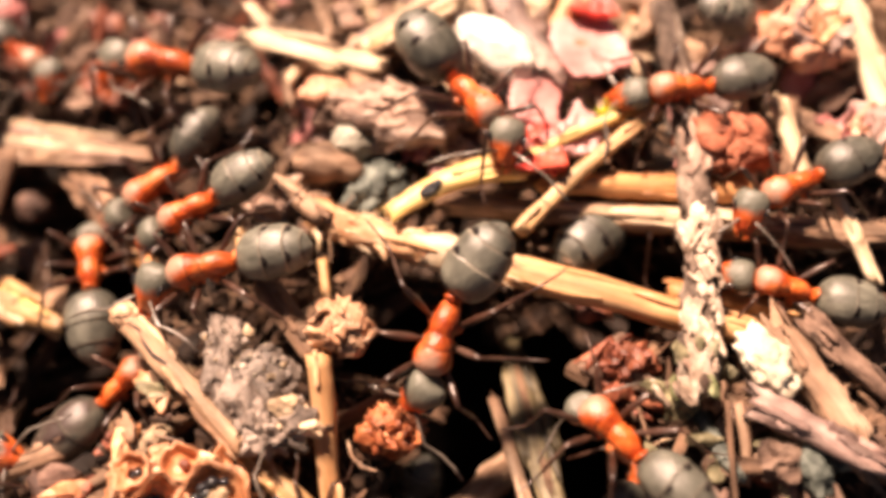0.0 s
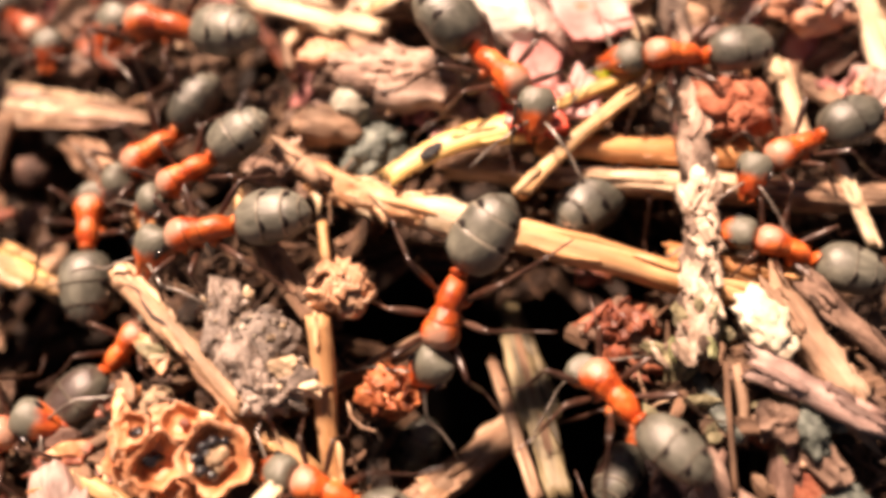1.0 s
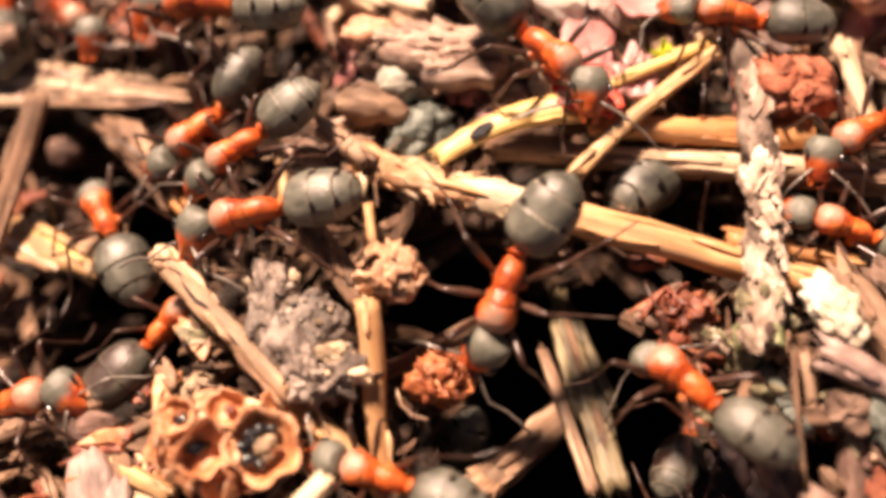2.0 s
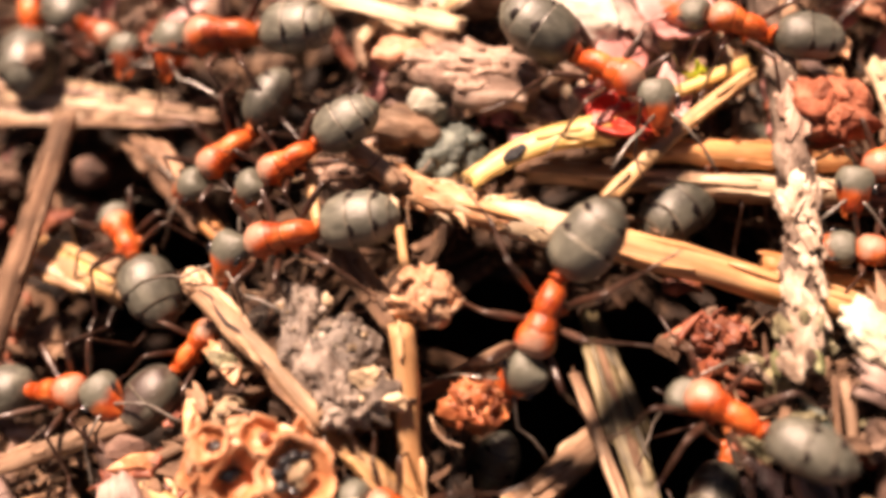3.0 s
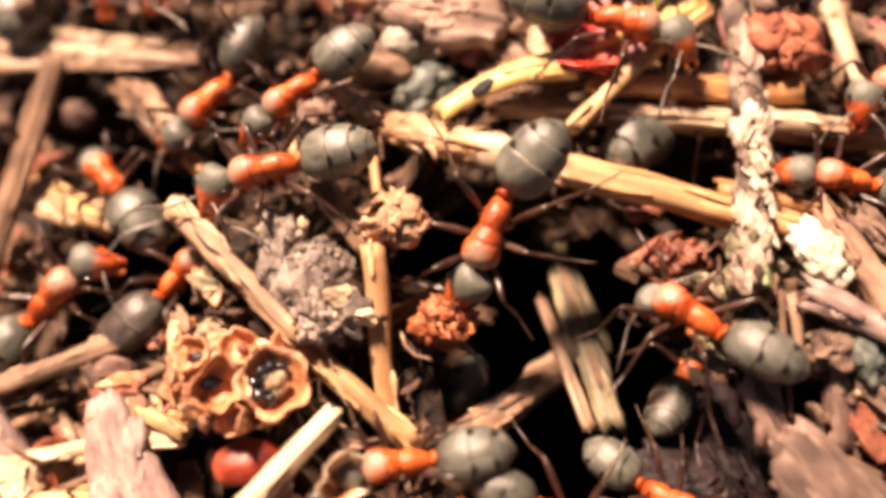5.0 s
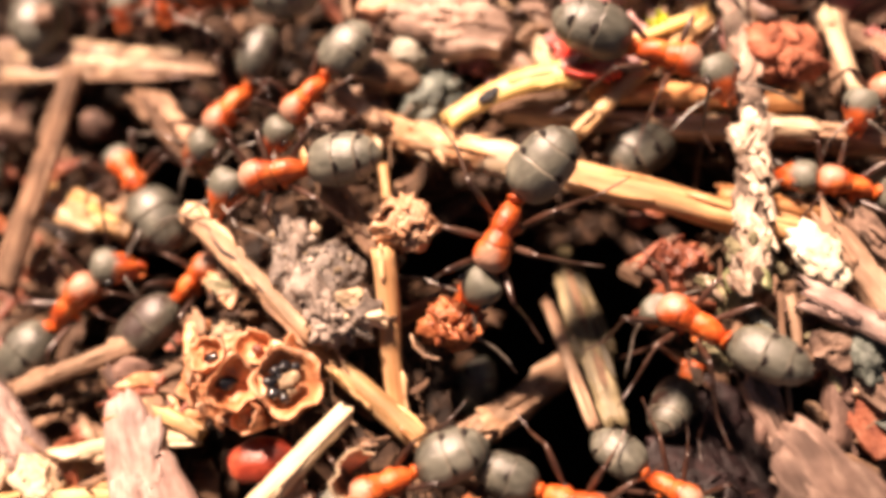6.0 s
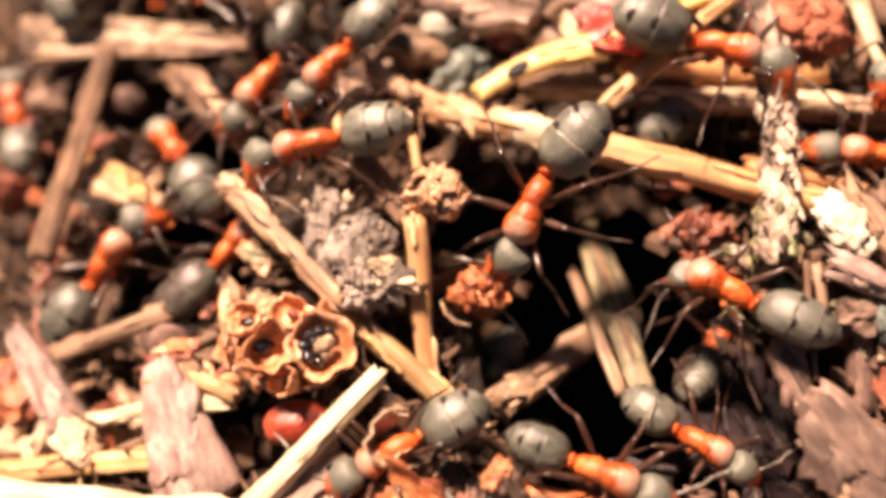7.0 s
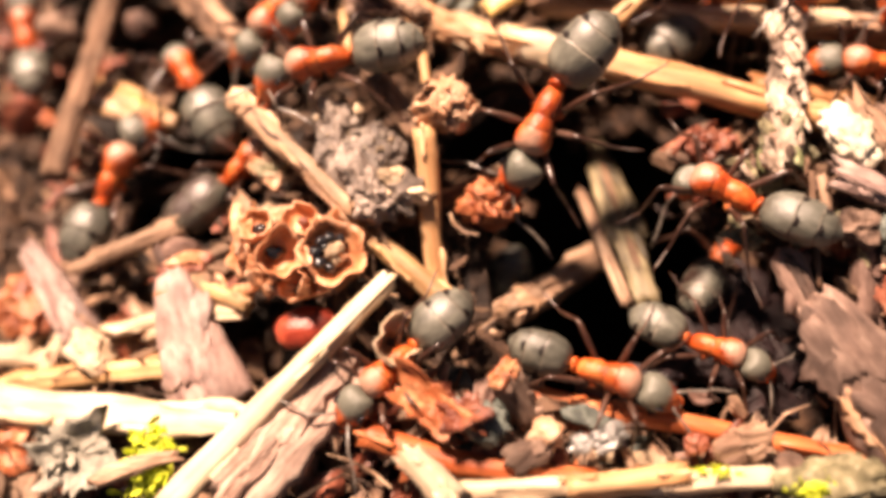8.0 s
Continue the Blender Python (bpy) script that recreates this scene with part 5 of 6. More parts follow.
brick = lump("red_chip", "brick-red angular chip in the litter", "wood chip", (11.42, 19.58, 0.30), (3.3, 2.4, 1.8), BRICKRED, (0, 0, -20), 0.4, 1.2, 0.35, 4)
for k in range(12):
    x, y = 1.3 * math.cos(2.4 * k) * (k / 12) ** 0.5, 0.9 * math.sin(2.4 * k) * (k / 12) ** 0.5
    bit = ball(0.32 + 0.14 * (k % 3), 0.26 + 0.1 * (k % 2), 0.22, 0.45, 500 + k, 2, 1.3, 0.5)
    part("broken_edge", mesh_of("broken_edge", *bit, BRICKRED, smooth=False), brick, at(x, y, 0.8 - 0.25 * x * x - 0.4 * y * y, 20 * math.sin(k), 20 * math.cos(1.7 * k), 47 * k))
chip("bark_piece", "flat pinkish brown bark chip with broken layers", "bark", (-1.9, 21.6, -0.35), (4.7, 2.7, 0.8), PINKBARK, (-8, 2, -5), curl=-0.3, crag=0.16, rough=0.2, layers=6)
lump("bark_crumb", "rough pinkish brown bark crumb", "bark", (-4.6, 22.0, -0.9), (1.9, 1.8, 1.3), BARK, (0, 0, 10), 0.35, 1.4, 0.35, 4)
lump("pebble", "pale grey-green pebble on bark crumbs", "pebble", (-3.79, 20.44, -0.90), (1.9, 1.7, 1.3), GREYSTONE, (0, 20, 30), 0.15, 0.8, 0.25, smooth=False)
lump("wood_crumb", "tan wood crumb beside a pebble", "wood chip", (-4.91, 19.27, -0.80), (3.0, 1.7, 1.3), TAN, (0, 0, -12), 0.3, 1.2)
lump("slate_chip", "dark slate chip with lichen", "pebble", (-2.81, 18.54, -1.40), (2.4, 1.9, 1.2), SLATE, (0, 0, 40), 0.4, 1.3, 0.35, 4)
lump("white_pebble", "cream-white pebble on the far litter", "pebble", (2.23, 24.62, 0.20), (4.0, 2.1, 1.5), PALE, (0, 0, -42), 0.22, 0.8, 0.06, 4)
lump("white_resin", "crumbly white resin on brown bark", "resin", (11.6, 10.25, 0.80), (1.5, 2.5, 1.1), WHITE, (0, 0, 25), 0.3, 2.2, 0.12, 4)
lump("white_resin", "small white resin crumb", "resin", (12.18, 9.37, 0.70), (1.2, 1.0, 0.8), WHITE, (0, 0, 25), 0.4, 1.5, 0.1)
chip("petal", "pink dried petal on the litter", "petal", (6.40, 24.47, 0.00), (3.2, 4.2, 0.3), ROSE, (-14, 0, 15), curl=0.35, crag=0.07, rough=0.06)
chip("petal", "rose petal scrap under a straw", "petal", (3.86, 21.83, -0.20), (2.2, 2.6, 0.3), ROSE, (-10, 8, -15), curl=0.4, crag=0.07, rough=0.06)
chip("petal", "scarlet petal tip beside a straw", "petal", (3.69, 19.06, 0.30), (2.6, 2.6, 0.25), SCARLET, (-16, 0, 0), curl=0.6)
chip("petal", "crumpled rose petal on straw", "petal", (3.21, 20.02, 0.00), (2.6, 2.4, 0.3), ROSE, (-12, 6, 30), curl=0.6, crag=0.25, rough=0.4)
chip("petal", "scarlet crumpled petal over a straw", "petal", (4.00, 18.58, 0.40), (1.7, 1.3, 0.25), SCARLET, (-20, 0, -25), curl=0.8, crag=0.25, rough=0.4)
chip("petal", "rose petal scrap among straws", "petal", (5.55, 19.96, -0.10), (1.9, 2.2, 0.3), ROSE, (-14, 0, 0), curl=0.5, crag=0.25, rough=0.4)
chip("petal", "small scarlet petal on pink petal", "petal", (6.5, 26.3, 0.45), (2.0, 0.9, 0.3), SCARLET, (-10, 0, -15), curl=0.4)
lump("pink_seed", "pinkish round seed in the litter", "seed", (-5.19, 22.54, -0.40), (1.9, 1.4, 1.1), ROSY, (0, 0, 10), 0.3, 1.2, 0.2)
rosy = lump("rosy_clump", "pinkish tan papery clump", "leaf litter", (15.75, 24.99, 0.50), (3.6, 3.4, 1.8), ROSY, (0, 0, 0), 0.3, 1.2, 0.15, 4)
pink = lump("rosy_clump", "pink papery clump on far litter", "leaf litter", (17.78, 20.53, -0.60), (3.0, 2.2, 1.4), ROSE, (0, 0, 0), 0.35, 1.0, 0.3)
for clump, wide, skins in ((rosy, 1.35, (ROSY, PINKSMOOTH, PAPER)), (pink, 1.05, (ROSE, ROSY, PINKSMOOTH))):
    for k in range(14):
        x, y = wide * math.cos(2.4 * k) * (k / 14) ** 0.5, wide * 0.85 * math.sin(2.4 * k) * (k / 14) ** 0.5
        scrap = slab(0.9 + 0.4 * (k % 3), 0.6 + 0.3 * (k % 2), 0.12, 400 + k, 0.5 - 0.4 * (k % 3), 0.28, 0.4, 20)
        part("papery_scrap", mesh_of("papery_scrap", *scrap, skins[k % 3]), clump, at(x, y, 0.85 - 0.2 * (x * x + y * y) / wide, 22 * math.sin(k), 22 * math.cos(1.7 * k), 47 * k))
# plain lump added in place of a dark ant head
lump("seed", "dull dark red-brown lump for an ant head", "seed", (-19.39, 20.02, -6.12), (1.7, 1.6, 1.3), UMBERBARK, (0, 0, 0), 0.2)
lump("red_bead", "glossy red-brown seed under a straw", "seed", (-8.81, 2.92, -1.34), (2.6, 1.7, 1.3), CHESTNUT, (0, 0, 10), 0.1)
lump("slate_chip", "blue-green lichened crumb under bark", "pebble", (12.9, 6.4, 0.2), (1.0, 1.7, 0.9), SLATE, (0, 0, 10), 0.4, 1.3, 0.35, 4)
chip("grey_leaf", "pale grey curled leaf scrap", "leaf", (-18.0, -1.6, -4.2), (3.4, 2.6, 0.2), GREYSTONE, (10, -8, 20), curl=0.9, crag=0.25, rough=0.25, layers=2)
lump("rust_crumb", "rusty brown crumb among the straw", "leaf litter", (-22.33, 5.13, -6.00), (2.6, 2.4, 1.2), FOXY, (0, 0, 0), 0.45, 1.3, 0.4, smooth=False)
lump("rust_crumb", "rusty crumb among straw", "leaf litter", (-21.27, -1.02, -6.08), (2.0, 2.4, 1.2), FOXY, (0, 0, 0), 0.45, 1.3, 0.4, smooth=False)


chip("red_chip", "brick-red flat chip at the edge", "wood chip", (13.28, 4.04, -0.80), (2.2, 1.5, 0.5), BRICKRED, (10, 0, -60), curl=0.3)
lump("bark_crumb", "tan bark crumb beside a slab", "bark", (11.94, 6.73, 0.00), (1.5, 1.3, 1.0), BARK, (0, 0, 20), 0.45, 1.3, 0.6, smooth=False)
stick("wood_piece", "brown wood piece with an orange end", "wood", (-1.40, 0.85, 0.30), (-0.41, -0.65, -0.90), 1.3, 0.8, BARK, flat=0.8, ragged=0.8, splinters=3)
lump("wood_crumb", "orange crumb on a wood piece", "wood chip", (-1.41, 0.78, 0.60), (1.1, 0.7, 0.5), FOXY, (0, 20, 50), 0.5, 1.4, 0.5, smooth=False)
chip("papery_scale", "crumpled orange papery scale over a root", "bud scale", (-3.82, -0.25, 0.00), (3.0, 1.5, 0.25), FOXY, (14, 6, -38), curl=0.9, crag=0.3, rough=0.4)
chip("papery_scale", "rusty papery scale beside a root", "bud scale", (-2.92, -0.59, 0.10), (1.6, 1.4, 0.3), RUST, (-20, 10, 20), curl=0.8, crag=0.3, rough=0.4)
lump("papery_crumb", "cream and orange papery crumb", "bud scale", (0.06, -1.10, -0.10), (1.1, 1.0, 0.7), BUDPAPER, (0, 0, 0), 0.45, 1.5, 0.4)
lump("shiny_scrap", "silvery grey shiny scrap beside a root", "leaf litter", (2.27, -1.18, -0.40), (1.3, 0.8, 0.6), SILVER, (0, 0, 35), 0.35, 1.3, 0.4, smooth=False)
lump("shiny_scrap", "small white shiny scrap", "leaf litter", (1.27, -1.47, -0.30), (0.7, 0.7, 0.5), SILVER, (0, 0, 0), 0.35, 1.3, 0.4, smooth=False)
lump("slate_chip", "dark slate crumb over a root", "pebble", (-1.99, -0.85, -0.20), (1.3, 1.5, 0.9), SLATE, (0, 0, 20), 0.3, 1.2, 0.35, smooth=False)
chip("red_scale", "rosy bud scale beside a root", "bud scale", (-1.85, -1.83, -0.90), (1.4, 1.0, 0.3), RUST, (0, 10, 15), curl=0.5)
chip("bark_piece", "tan wedge of bark over a root", "bark", (-0.57, -1.87, -0.10), (1.7, 1.1, 0.4), BARK, (6, 0, 30), curl=-0.4, layers=2)
chip("bark_piece", "tan wedge of bark beside a root", "bark", (6.9, -1.35, -0.4), (2.0, 1.3, 0.4), TAN, (8, 0, 25), curl=-0.4, layers=2)
lump("rust_crumb", "small red crumb beside a root", "leaf litter", (5.3, -1.3, -0.6), (0.8, 0.7, 0.5), RUST, (0, 0, 0), 0.4, 1.3, 0.4, smooth=False)
stick("straw", "cream straw across the near litter", "straw", (0.68, -2.92, -0.20), (4.80, -2.39, -0.10), 0.75, 0.8, PEACH, splinters=2)
stick("straw", "pale frayed stalk piece on a root", "straw", (-4.74, -1.99, 0.10), (-3.15, -3.57, 0.20), 0.9, 1.2, CREAM, splinters=4, ragged=1.2)


FAR = ([], [], [])
CRUMB_SKINS = [FOXY, PINKSMOOTH, PINKBARK, BARK, TAN, DRAB, ROSE, PAPER, RUST, CREAM, CRUMB]


def crumbs(seed, centre, spread, count, materials, label, sizes=(0.5, 1.3), loose=False):
    """Broken crumbs, chips and splinters heaped round a point: things of their own, or loose far litter."""
    rng = random.Random(seed)
    for i in range(count):
        x, y = centre[0] + rng.gauss(0, spread[0]), centre[1] + rng.gauss(0, spread[1])
        s = rng.uniform(*sizes)
        m = rng.choice(materials)
        z = centre[2] + rng.uniform(-0.6, 0.25)
        turn = (rng.uniform(-25, 25), rng.uniform(-25, 25), rng.uniform(0, 360))
        kind = rng.random()
        if kind < 0.35:
            shape = ball(s * 0.55, s * rng.uniform(0.25, 0.45), s * rng.uniform(0.2, 0.4), 0.4, seed * 31 + i, 2, 1.2, 0.55)
        elif kind < 0.7:
            shape = slab(s * 1.5, s * rng.uniform(0.5, 0.8), 0.22 * s, seed * 31 + i, rng.uniform(-0.6, 0.6), 0.32, 0.3, 16)
        else:
            r = s * rng.uniform(0.12, 0.22)
            shape = tube([(s * u * 1.1, 0.12 * s * (1 - u * u), 0) for u in (-1, -0.5, 0, 0.5, 1)], [r * 0.8, r, r * 1.1, r, r * 0.7], 7, 0.25, seed * 31 + i, 1.0, 0.6)
        if loose:
            place, o = at(x, y, z, *turn), len(FAR[0])
            FAR[0].extend(tuple((place @ (Vector(v) * MM)) / MM) for v in shape[0])
            FAR[1].extend(tuple(n + o for n in f) for f in shape[1])
            FAR[2].extend([CRUMB_SKINS.index(m)] * len(shape[1]))
        else:
            ob = new("crumb", mesh_of("crumb", *shape, m, smooth=kind > 0.35))
            ob.matrix_world = at(x, y, z, *turn)
            tagged(ob, label, "litter crumb", "crumbs of the mound")


crumbs(1, (9.30, 8.21, -0.40), (0.9, 1.5), 18, [MOSSY, LICHEN, MOSSY, UMBERBARK, DRAB], "tan and mossy crumb under a twig")
crumbs(2, (11.92, 7.54, -0.20), (1.0, 1.1), 13, [MOSSY, BARK, UMBERBARK, TAN, DRAB], "tan bark crumb beside white resin")
crumbs(3, (6.95, 10.38, -1.80), (0.8, 1.1), 12, [RUST, DRAB, RUST, BARK], "rusty brown bud scale in shade", (0.6, 1.5))
crumbs(4, (-2.01, -0.96, -1.60), (2.4, 1.0), 30, [FOXY, RUST, SLATE, UMBERBARK, DRAB, DRAB], "mixed brown crumb beside a root", (0.6, 1.7))
crumbs(5, (5.95, -0.80, -1.60), (2.6, 0.9), 26, [UMBERBARK, SHADEBARK, DRAB, DRAB, SLATE], "brown crumb beside a root", (0.6, 1.7))
crumbs(6, (-5.32, 0.30, -1.00), (1.2, 1.0), 16, [PAPER, CREAM, TAN, RUST], "pale papery scrap beside an ant", (0.8, 1.8))
crumbs(7, (-11.06, 9.40, -2.42), (0.8, 1.2), 18, [MOSSY, PAPER, UMBERBARK, DRAB, CRUMB], "pale papery crumb beside a twig", (0.6, 1.5))
crumbs(8, (-13.71, 6.03, -3.21), (1.2, 0.9), 16, [RUST, PAPER, UMBERBARK, DRAB], "reddish scrap beside a seed head", (0.6, 1.6))
crumbs(9, (-6.29, 18.78, -1.60), (1.4, 1.2), 18, [BARK, TAN, DRAB, PINKBARK], "brown crumb beside a pebble", (0.7, 1.8), loose=True)
crumbs(10, (-2.06, 21.32, -1.40), (2.6, 1.4), 40, [PINKBARK, PINKSMOOTH, TAN, CREAM, ROSE], "pinkish bark crumb", (0.7, 2.0), loose=True)
crumbs(11, (7.42, 25.23, -0.60), (3.0, 2.0), 46, [PAPER, ROSE, TAN, PINKSMOOTH, CREAM], "pinkish scrap on the far litter", (0.8, 2.2), loose=True)
crumbs(12, (16.58, 24.16, -0.80), (2.4, 2.4), 30, [PAPER, ROSE, TAN, BARK, DRAB], "pink-brown scrap on the far litter", (0.8, 2.4), loose=True)
crumbs(13, (-14.58, 27.97, -3.27), (4.0, 2.2), 40, [ROSE, DRAB, BARK, DRAB, RUST, RUST], "brown scrap on the far flank", (0.8, 2.4), loose=True)
crumbs(14, (-3.68, 26.65, -0.80), (2.6, 1.6), 26, [TAN, CREAM, PINKSMOOTH, PINKBARK, TAN], "tan scrap on the far litter", (0.8, 2.4), loose=True)
crumbs(15, (-21.52, 13.45, -6.26), (1.8, 3.0), 14, [RUST, DRAB, BARK, TAN], "reddish brown scrap on the flank", (0.8, 2.2), loose=True)
crumbs(21, (-24.93, 16.90, -6.28), (1.6, 2.2), 9, [ROSE, RUST, FOXY, BARK], "reddish scrap on the far flank", (0.9, 2.0), loose=True)
crumbs(16, (-19.61, 1.10, -5.78), (3.2, 2.6), 40, [TAN, PINKBARK, RUST, CREAM, BARK], "straw scrap on the near flank", (0.8, 2.4), loose=True)
crumbs(17, (-8.18, -2.63, -2.15), (3.6, 1.0), 30, [TAN, DRAB, BARK, RUST], "brown scrap on the near litter", (0.6, 1.5), loose=True)
crumbs(18, (5.75, -2.62, -1.40), (3.6, 0.9), 34, [TAN, BARK, RUST, CRUMB, PAPER], "tan scrap on the near litter", (0.8, 2.2), loose=True)
crumbs(19, (14.69, 7.80, -0.40), (1.6, 2.4), 20, [BARK, MOSSY, SLATE, SLATE, DRAB], "bark crumb beside a strip", (0.7, 1.8))
crumbs(20, (11.86, 6.67, -1.20), (1.2, 1.6), 10, [BARK, RUST, DRAB, DRAB], "brown crumb beside a slab", (0.7, 1.8), loose=True)

tagged(new("loose_litter", mesh_of("loose_litter", *FAR[:2], CRUMB_SKINS, FAR[2], False)), "loose brown and pink litter crumbs", "litter", kind="stuff")


# ---- the soil clod ----
def build_clod():
    clod = lump("soil_clod", "grey-brown gritty soil clod with quartz grains", "soil clod", (-6.7, 9.95, -0.6), (2.1, 2.5, 1.9), CLOD, (0, 0, 14), 0.18, 0.8, 0.03, 5)
    skin = [(v.co / MM, Vector((0, 0, 0))) for v in clod.data.vertices if v.co.z > -0.2 * MM]
    lobes = ((-1.3, 0.8, 0.0, 0.75, 1.6, 0.85, 0.3, 0.14), (-0.7, -0.9, 0.1, 0.95, 1.6, 0.9, 0.25, 0.08), (0.35, -0.1, 0.2, 0.9, 1.0, 0.6, 0.25, 0.1), (-0.25, -2.0, -0.1, 0.9, 0.9, 0.8, 0.35, 0.25), (-1.0, 1.9, -0.45, 0.8, 0.7, 0.7, 0.3, 0.1), (0.7, -1.7, -0.35, 0.55, 0.5, 0.5, 0.4, 0.3))
    for n, (x, y, z, rx, ry, rz, rough, crag) in enumerate(lobes):
        lobe = part("lobe", mesh_of("lobe", *ball(rx, ry, rz, rough, 40 + n, 5 if n < 4 else 4, 1.8 if n > 2 else 1.3, crag), CLOD), clod, at(x, y, z, 0, 0, 20 * n))
        skin += [(v.co / MM, Vector((x, y, z))) for v in lobe.data.vertices if v.co.z > 0.1 * MM and v.index % 2][:700 if n == 3 else 300]
    rng = random.Random(9)
    skins = (GRIT, CLOD, CLOD, CRUMB, GRIT, CLOD, CLOD, WHITE)
    kinds = [mesh_of("grain", *ball(1.0, 0.8, 0.7, 0.4, i, 2, 1.2, 0.4), skins[i], smooth=False) for i in range(8)]
    for i in range(250):
        p, o = rng.choice(skin)
        p = p + o
        s = rng.choice((0.04, 0.05, 0.07, 0.1, 0.17)) * rng.uniform(0.8, 1.2)
        part("grain", kinds[(i * 5) % 7] if i % 14 else kinds[7], clod, at(p.x, p.y, p.z, rng.uniform(0, 360), rng.uniform(0, 360), 0) @ Matrix.Diagonal((s, s, s, 1)))
    crumbs(30, (-5.3, 8.2, -0.30), (0.5, 0.4), 14, [CRUMB, CREAM, CREAM, CLOD], "yellowish soil crumb on a clod", (0.5, 1.1))
    lump("grain_crumb", "yellow crumb on a soil clod", "litter crumb", (-7.2, 11.45, 0.2), (0.4, 0.6, 0.4), CRUMB, (0, 0, 20), 0.35)


build_clod()


# ---- papery seed heads and buds ----
def cup_mesh(seed, size, deep, open_part=1.0):
    """One papery scale: a cupped bract with a thin lip."""
    rows, cols, verts, faces = 7, 16, [], []
    for layer in (0, 1):
        for i in range(rows):
            u = i / (rows - 1)
            for j in range(cols):
                a = math.tau * open_part * (j / (cols - (0 if open_part == 1.0 else 1)))
                wave = 1 + 0.3 * u * noise.noise(Vector((math.cos(a) * 1.7, math.sin(a) * 1.7, seed * 3.3))) * 2 + 0.06 * u * math.sin(3 * a + seed)
                r = size * (0.25 + 0.75 * u ** 0.8) * wave - layer * 0.06
                z = deep * (u ** 1.3) + 0.4 * size * noise.noise(Vector((math.cos(a) * 2, math.sin(a) * 2, seed))) * u + layer * 0.05
                verts.append((r * math.cos(a), r * math.sin(a), z))
    per, step = rows * cols, cols
    last = cols if open_part == 1.0 else cols - 1
    for layer in (0, 1):
        for i in range(rows - 1):
            for j in range(last):
                k = (j + 1) % cols
                q = tuple(layer * per + n for n in (i * step + j, i * step + k, (i + 1) * step + k, (i + 1) * step + j))
                faces.append(q[::-1] if layer == 0 else q)
    slots = [int(n >= (rows - 1) * last and (n // last) % (rows - 1) < 4) for n in range(len(faces))] + [0] * (2 * last)
    for j in range(last):
        k, t = (j + 1) % cols, (rows - 1) * step
        faces.append((t + j, t + k, per + t + k, per + t + j))
        faces.append((k, j, per + j, per + k))
    return mesh_of("scale", verts, faces, [PAPER, FOXY], slots)


def pod_mesh(seed, size, deep, rough=0.1):
    """An open papery pod: a thick-walled bowl with a pale, uneven, turned-out lip."""
    inner = ((0.0, 0.0), (0.34, 0.02), (0.62, 0.14), (0.8, 0.38), (0.87, 0.64), (0.92, 0.84), (1.0, 0.97))
    outer = ((1.07, 1.0), (1.08, 0.94), (1.02, 0.72), (1.0, 0.45), (0.86, 0.12), (0.55, -0.16), (0.0, -0.24))
    profile, cols = inner[1:] + outer[:-1], 28
    verts, faces, slots = [], [], []
    for r, h in profile:
        for j in range(cols):
            a = math.tau * j / cols
            d = Vector((math.cos(a), math.sin(a), 0))
            wave = 1 + 2 * rough * noise.noise(d * 1.3 + Vector((0, 0, seed * 3.3 + 0.3 * h))) + 0.5 * rough * noise.noise(d * 3.4 + Vector((0, 0, seed * 1.7)))
            lift = 1 + (0.8 * noise.noise(d * 1.6 + Vector((0, 0, seed * 5.1))) + 0.35 * noise.noise(d * 4 + Vector((0, 0, seed)))) * max(0.0, h)
            verts.append((size * r * wave * d.x, size * r * wave * d.y, deep * h * lift))
    n = len(profile)
    for i in range(n - 1):
        for j in range(cols):
            k = (j + 1) % cols
            faces.append((i * cols + j, i * cols + k, (i + 1) * cols + k, (i + 1) * cols + j))
            slots.append(1 if i < 4 else 2 if i < 8 else 0)
    verts += [(0, 0, 0.0), (0, 0, -0.24 * deep)]
    for j in range(cols):
        k = (j + 1) % cols
        faces += [(len(verts) - 2, k, j), (len(verts) - 1, (n - 1) * cols + j, (n - 1) * cols + k)]
        slots += [1, 0]
    return mesh_of("pod", verts, faces, [PAPER, PODLINING, PODLIP], slots)


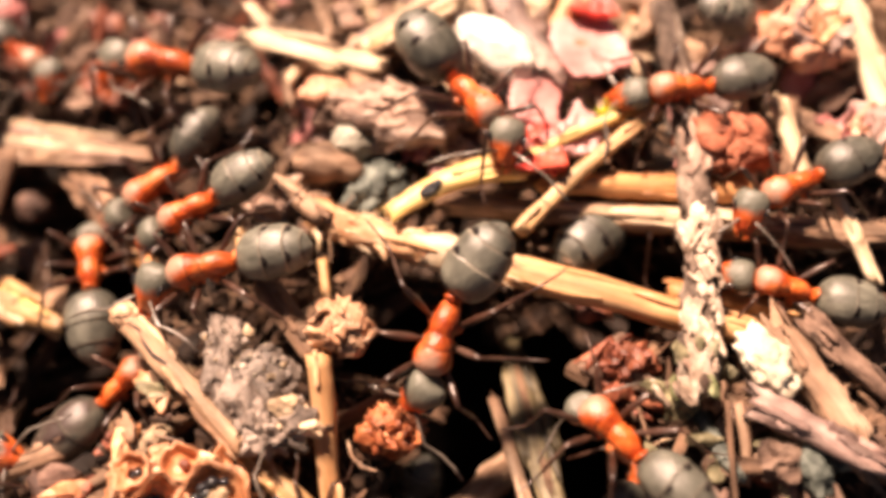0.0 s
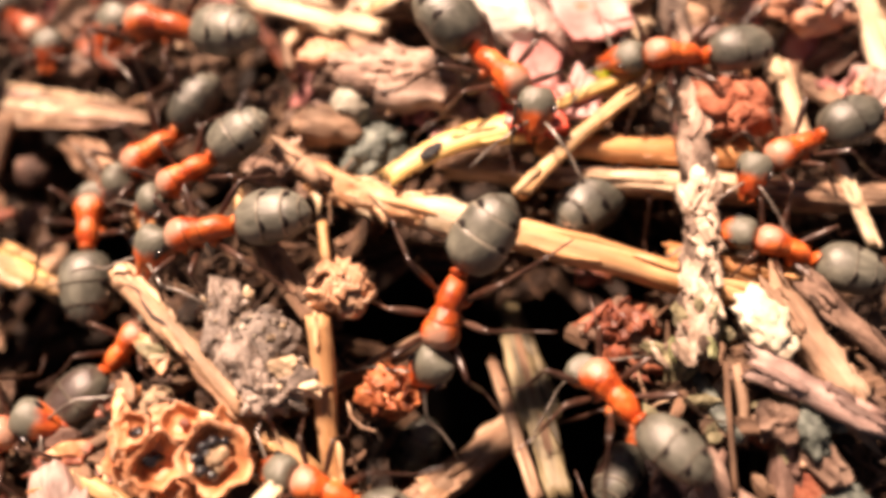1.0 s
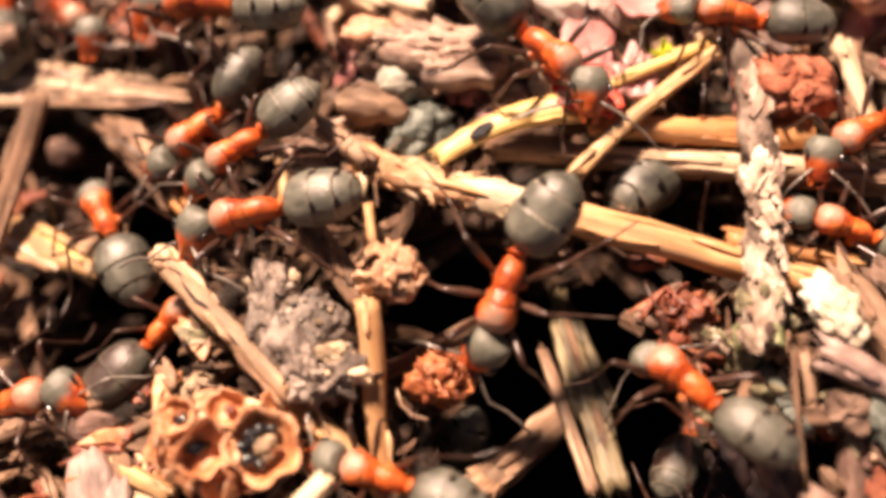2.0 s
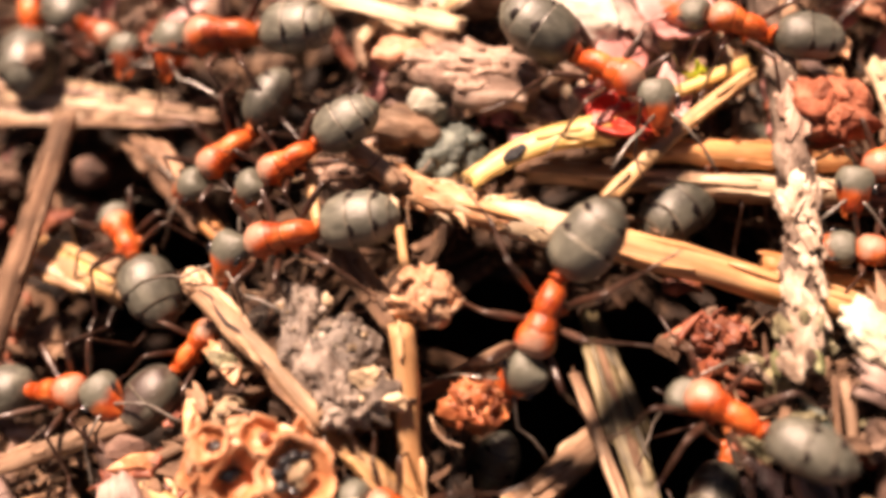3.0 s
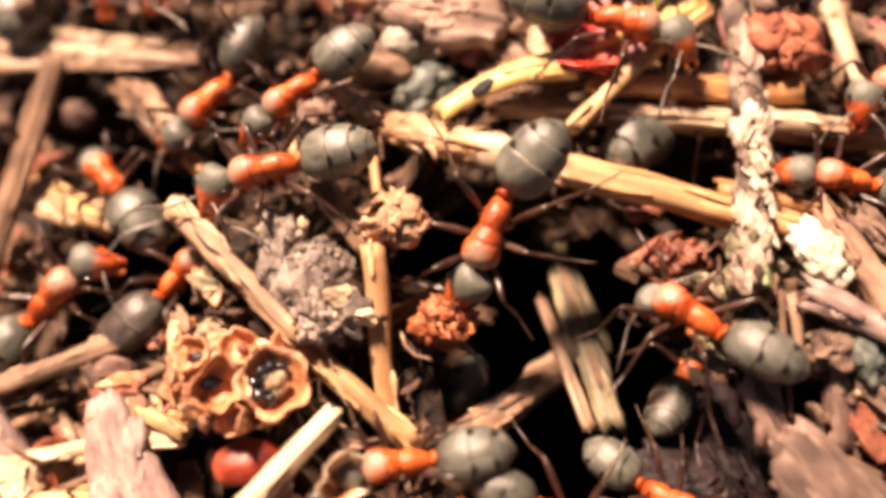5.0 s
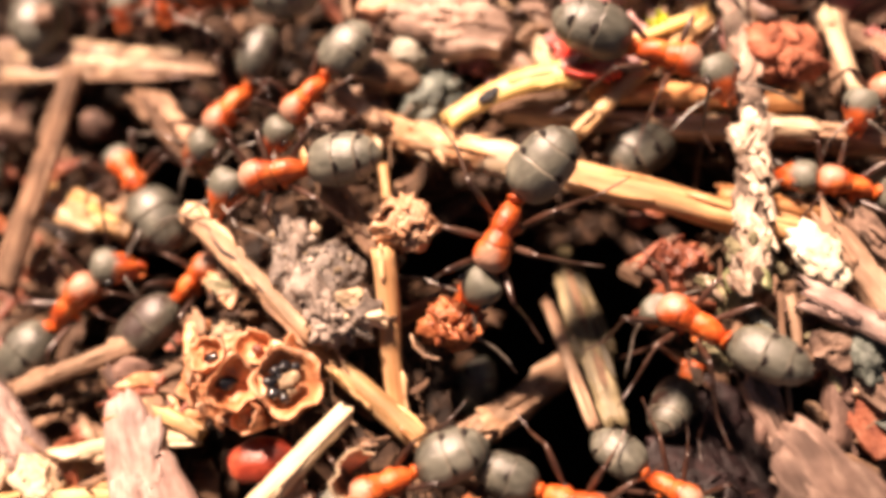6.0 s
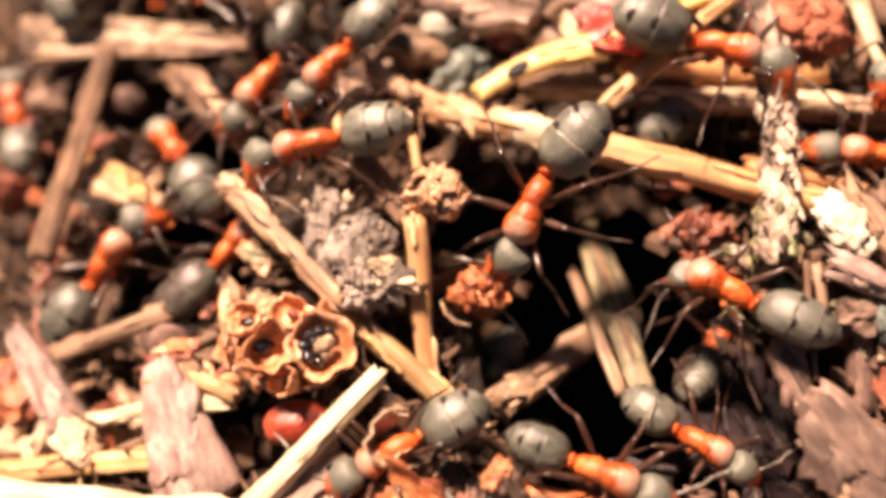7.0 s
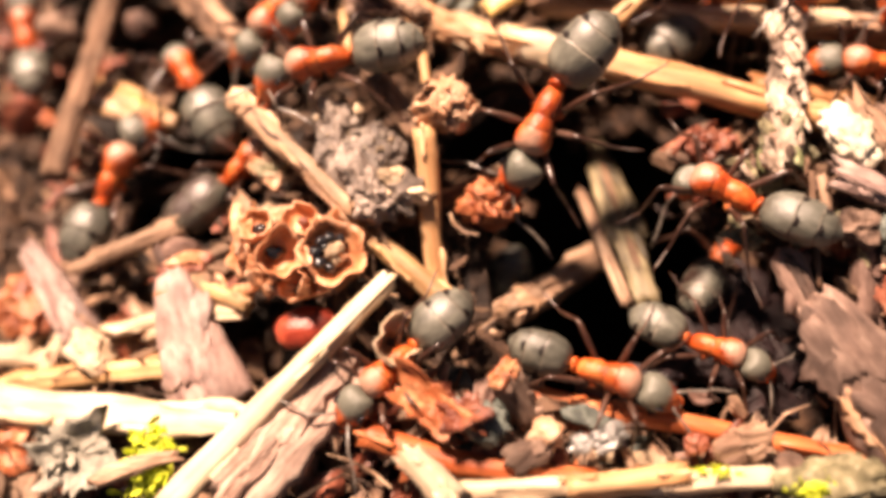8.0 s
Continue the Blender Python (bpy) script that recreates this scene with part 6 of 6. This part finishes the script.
def build_seed_head():
    root = new("dry_flower")
    root.empty_display_size = 0.001
    root.matrix_basis = at(-8.95, 5.5, -0.1, 8, 12, 0)
    tagged(root, "orange papery seed head with black holes", "seed head")
    part("core", mesh_of("core", *ball(2.2, 1.35, 0.9, 0.25, 6, 4, 1.6, 0.15), PAPER), root, at(-0.2, 0, -0.9))
    pods = ((-1.75, 0.72, 0.0, 0.66, 0.55, -16, -24), (-0.1, 1.12, 0.05, 0.66, 0.55, -24, -4), (-1.0, -0.25, 0.2, 0.92, 0.75, 8, -16), (1.12, 0.02, 0.1, 1.24, 0.85, 2, 6), (0.05, -1.3, -0.25, 0.66, 0.75, 38, -4))
    for n, (x, y, z, size, deep, rx, ry) in enumerate(pods):
        pod = part("pod", pod_mesh(n + 2, size, deep, 0.15 if n == 3 else 0.2), root, at(x, y, z, rx, ry, n * 70))
        if n in (0, 2, 4):
            # solid black lump: the shade inside the pod as colour
            hole = mesh_of("hole", *ball(0.42 * size, 0.2 * size + 0.06, 0.12, 0.2, n, 3), EYE_BLACK)
            part("hole", hole, pod, at(0.12, 0, 0.16 * deep, 0, 0, 20 - n * 70), "black fill for the shade of a hole")
        elif n == 1:
            part("seed", mesh_of("seed", *ball(0.2, 0.24, 0.2, 0.1, n, 3), RUST), pod, at(0, -0.1, 0.25), "brown seed")
    for n, (x, y, s) in enumerate(((0.92, 0.5, 0.27), (0.6, 0.32, 0.25), (0.42, -0.08, 0.28), (0.62, -0.5, 0.26), (1.02, -0.62, 0.25), (0.76, 0.1, 0.22), (1.3, 0.55, 0.2), (0.95, -0.3, 0.18))):
        part("seed", mesh_of("seed", *ball(s, s * 0.85, s * 0.85, 0.12, n, 3), EYE_BLACK), root, at(x, y, 0.5 + 0.12 * (n % 2)), "shiny black seed")
    for n, (x, y, s) in enumerate(((1.08, -0.1, 0.3), (1.28, 0.14, 0.22), (1.22, -0.38, 0.18))):
        part("pith", mesh_of("pith", *ball(s, s, s * 0.8, 0.35, n, 3), CRUMB), root, at(x, y, 0.72), "cream pith")
    for n in range(12):
        a = 0.4 + n * 0.52
        frill = slab(0.9 + 0.3 * (n % 3), 0.5 + 0.2 * (n % 2), 0.1, 700 + n, 0.9 - 0.5 * (n % 3), 0.3, 0.35, 22)
        part("bract", mesh_of("bract", *frill, PAPER if n % 3 else PODLIP), root, at(2.2 * math.cos(a) - 0.15, 1.45 * math.sin(a), -0.35, 35 * math.sin(a), -35 * math.cos(a), math.degrees(a) + 90))


def build_bud(name, label, centre, count, size, material, seed, turn=0.0, broad=1.0, spread=55):
    rng = random.Random(seed)
    root = new(name)
    root.empty_display_size = 0.001
    root.matrix_basis = at(*centre, 0, 0, turn)
    tagged(root, label, "bud")
    part("core", mesh_of("core", *ball(size * 0.7, size * 0.58, size * 0.5, 0.35, seed, 4, 1.5, 0.35), material), root)
    for i in range(count):
        a, b = rng.uniform(0, math.tau), rng.uniform(0.1, 1.35)
        out = Vector((math.cos(a) * math.sin(b), math.sin(a) * math.sin(b), math.cos(b)))
        p = Vector((size * 0.8 * out.x, size * 0.66 * out.y, size * 0.56 * out.z))
        me = mesh_of("bract", *slab(size * broad * rng.uniform(0.5, 0.95), size * broad * rng.uniform(0.3, 0.5), 0.1, seed * 10 + i, rng.uniform(-1.4, -0.3), 0.3, 0.3, 22), material)
        part("bract", me, root, Matrix.Translation(p * MM) @ out.to_track_quat("Z", "Y").to_matrix().to_4x4() @ pose(0, 0, 0, rng.uniform(-spread, spread), rng.uniform(-spread, spread), rng.uniform(0, 360)))


build_seed_head()
build_bud("papery_bud", "tan papery bud on a straw", (-3.7, 11.45, 0.55), 16, 1.35, BUDPAPER, 3, broad=1.35, spread=24)
build_bud("rusty_bud", "rusty curled bud scales in a hollow", (-1.96, 8.14, -1.40), 20, 1.4, FOXY, 4)
build_bud("rusty_bud", "dark rusty bud scales beside a twig", (7.17, 10.89, -1.60), 14, 1.2, RUST, 5)


def build_moss(label, centre, count, wide, deep, leaf=0.45):
    rng = random.Random(count)
    root = new("moss_tuft")
    root.empty_display_size = 0.001
    root.matrix_basis = at(*centre)
    tagged(root, label, "moss")
    part("cushion", mesh_of("cushion", *ball(wide * 1.3, deep * 1.3, 1.2 * leaf, 0.35, count, 3, 2.0, 0.2), MOSS), root, at(0, 0, -0.7 * leaf))
    for i in range(count):
        s = leaf * rng.uniform(0.66, 1.33)
        me = mesh_of("moss_leaf", *slab(s, s * 0.45, 0.07, i, 0.6, 0.15, 0.1, 10), MOSS)
        x, y = rng.gauss(0, wide), rng.gauss(0, deep)
        part("moss_leaf", me, root, at(x, y, rng.uniform(-0.2, 0.5) - 0.35 * (x * x + y * y) / (wide + deep), rng.uniform(-50, 50), rng.uniform(-60, 20), rng.uniform(0, 360)))


build_moss("bright yellow-green moss tuft among straw", (-14.6, -2.1, -2.5), 140, 0.5, 0.85)
build_moss("yellow-green moss fringe on a pale straw", (5.78, -2.32, -0.20), 70, 1.0, 0.1, 0.2)
build_moss("small green moss sprig at the edge", (8.90, -2.86, 0.20), 40, 0.5, 0.3, 0.25)
build_moss("tiny green moss sprig beside a straw", (6.9, 21.2, 0.3), 12, 0.25, 0.2)
lump("mossy_crumb", "pale green-tinged crumb with moss", "moss", (9.64, -2.59, -0.20), (3.6, 1.6, 1.0), MOSSY, (0, 0, 8), 0.35, 1.4, 0.2, 4)
curl = new("paper_curl", cup_mesh(31, 0.9, 1.0, 0.8))
curl.data.materials[0], curl.data.materials[1] = CREAM, PAPER
curl.matrix_world = at(*(-5.55, 2.06, -0.20), 30, 10, 60)
tagged(curl, "cream papery curl in the litter", "leaf litter")


motions()
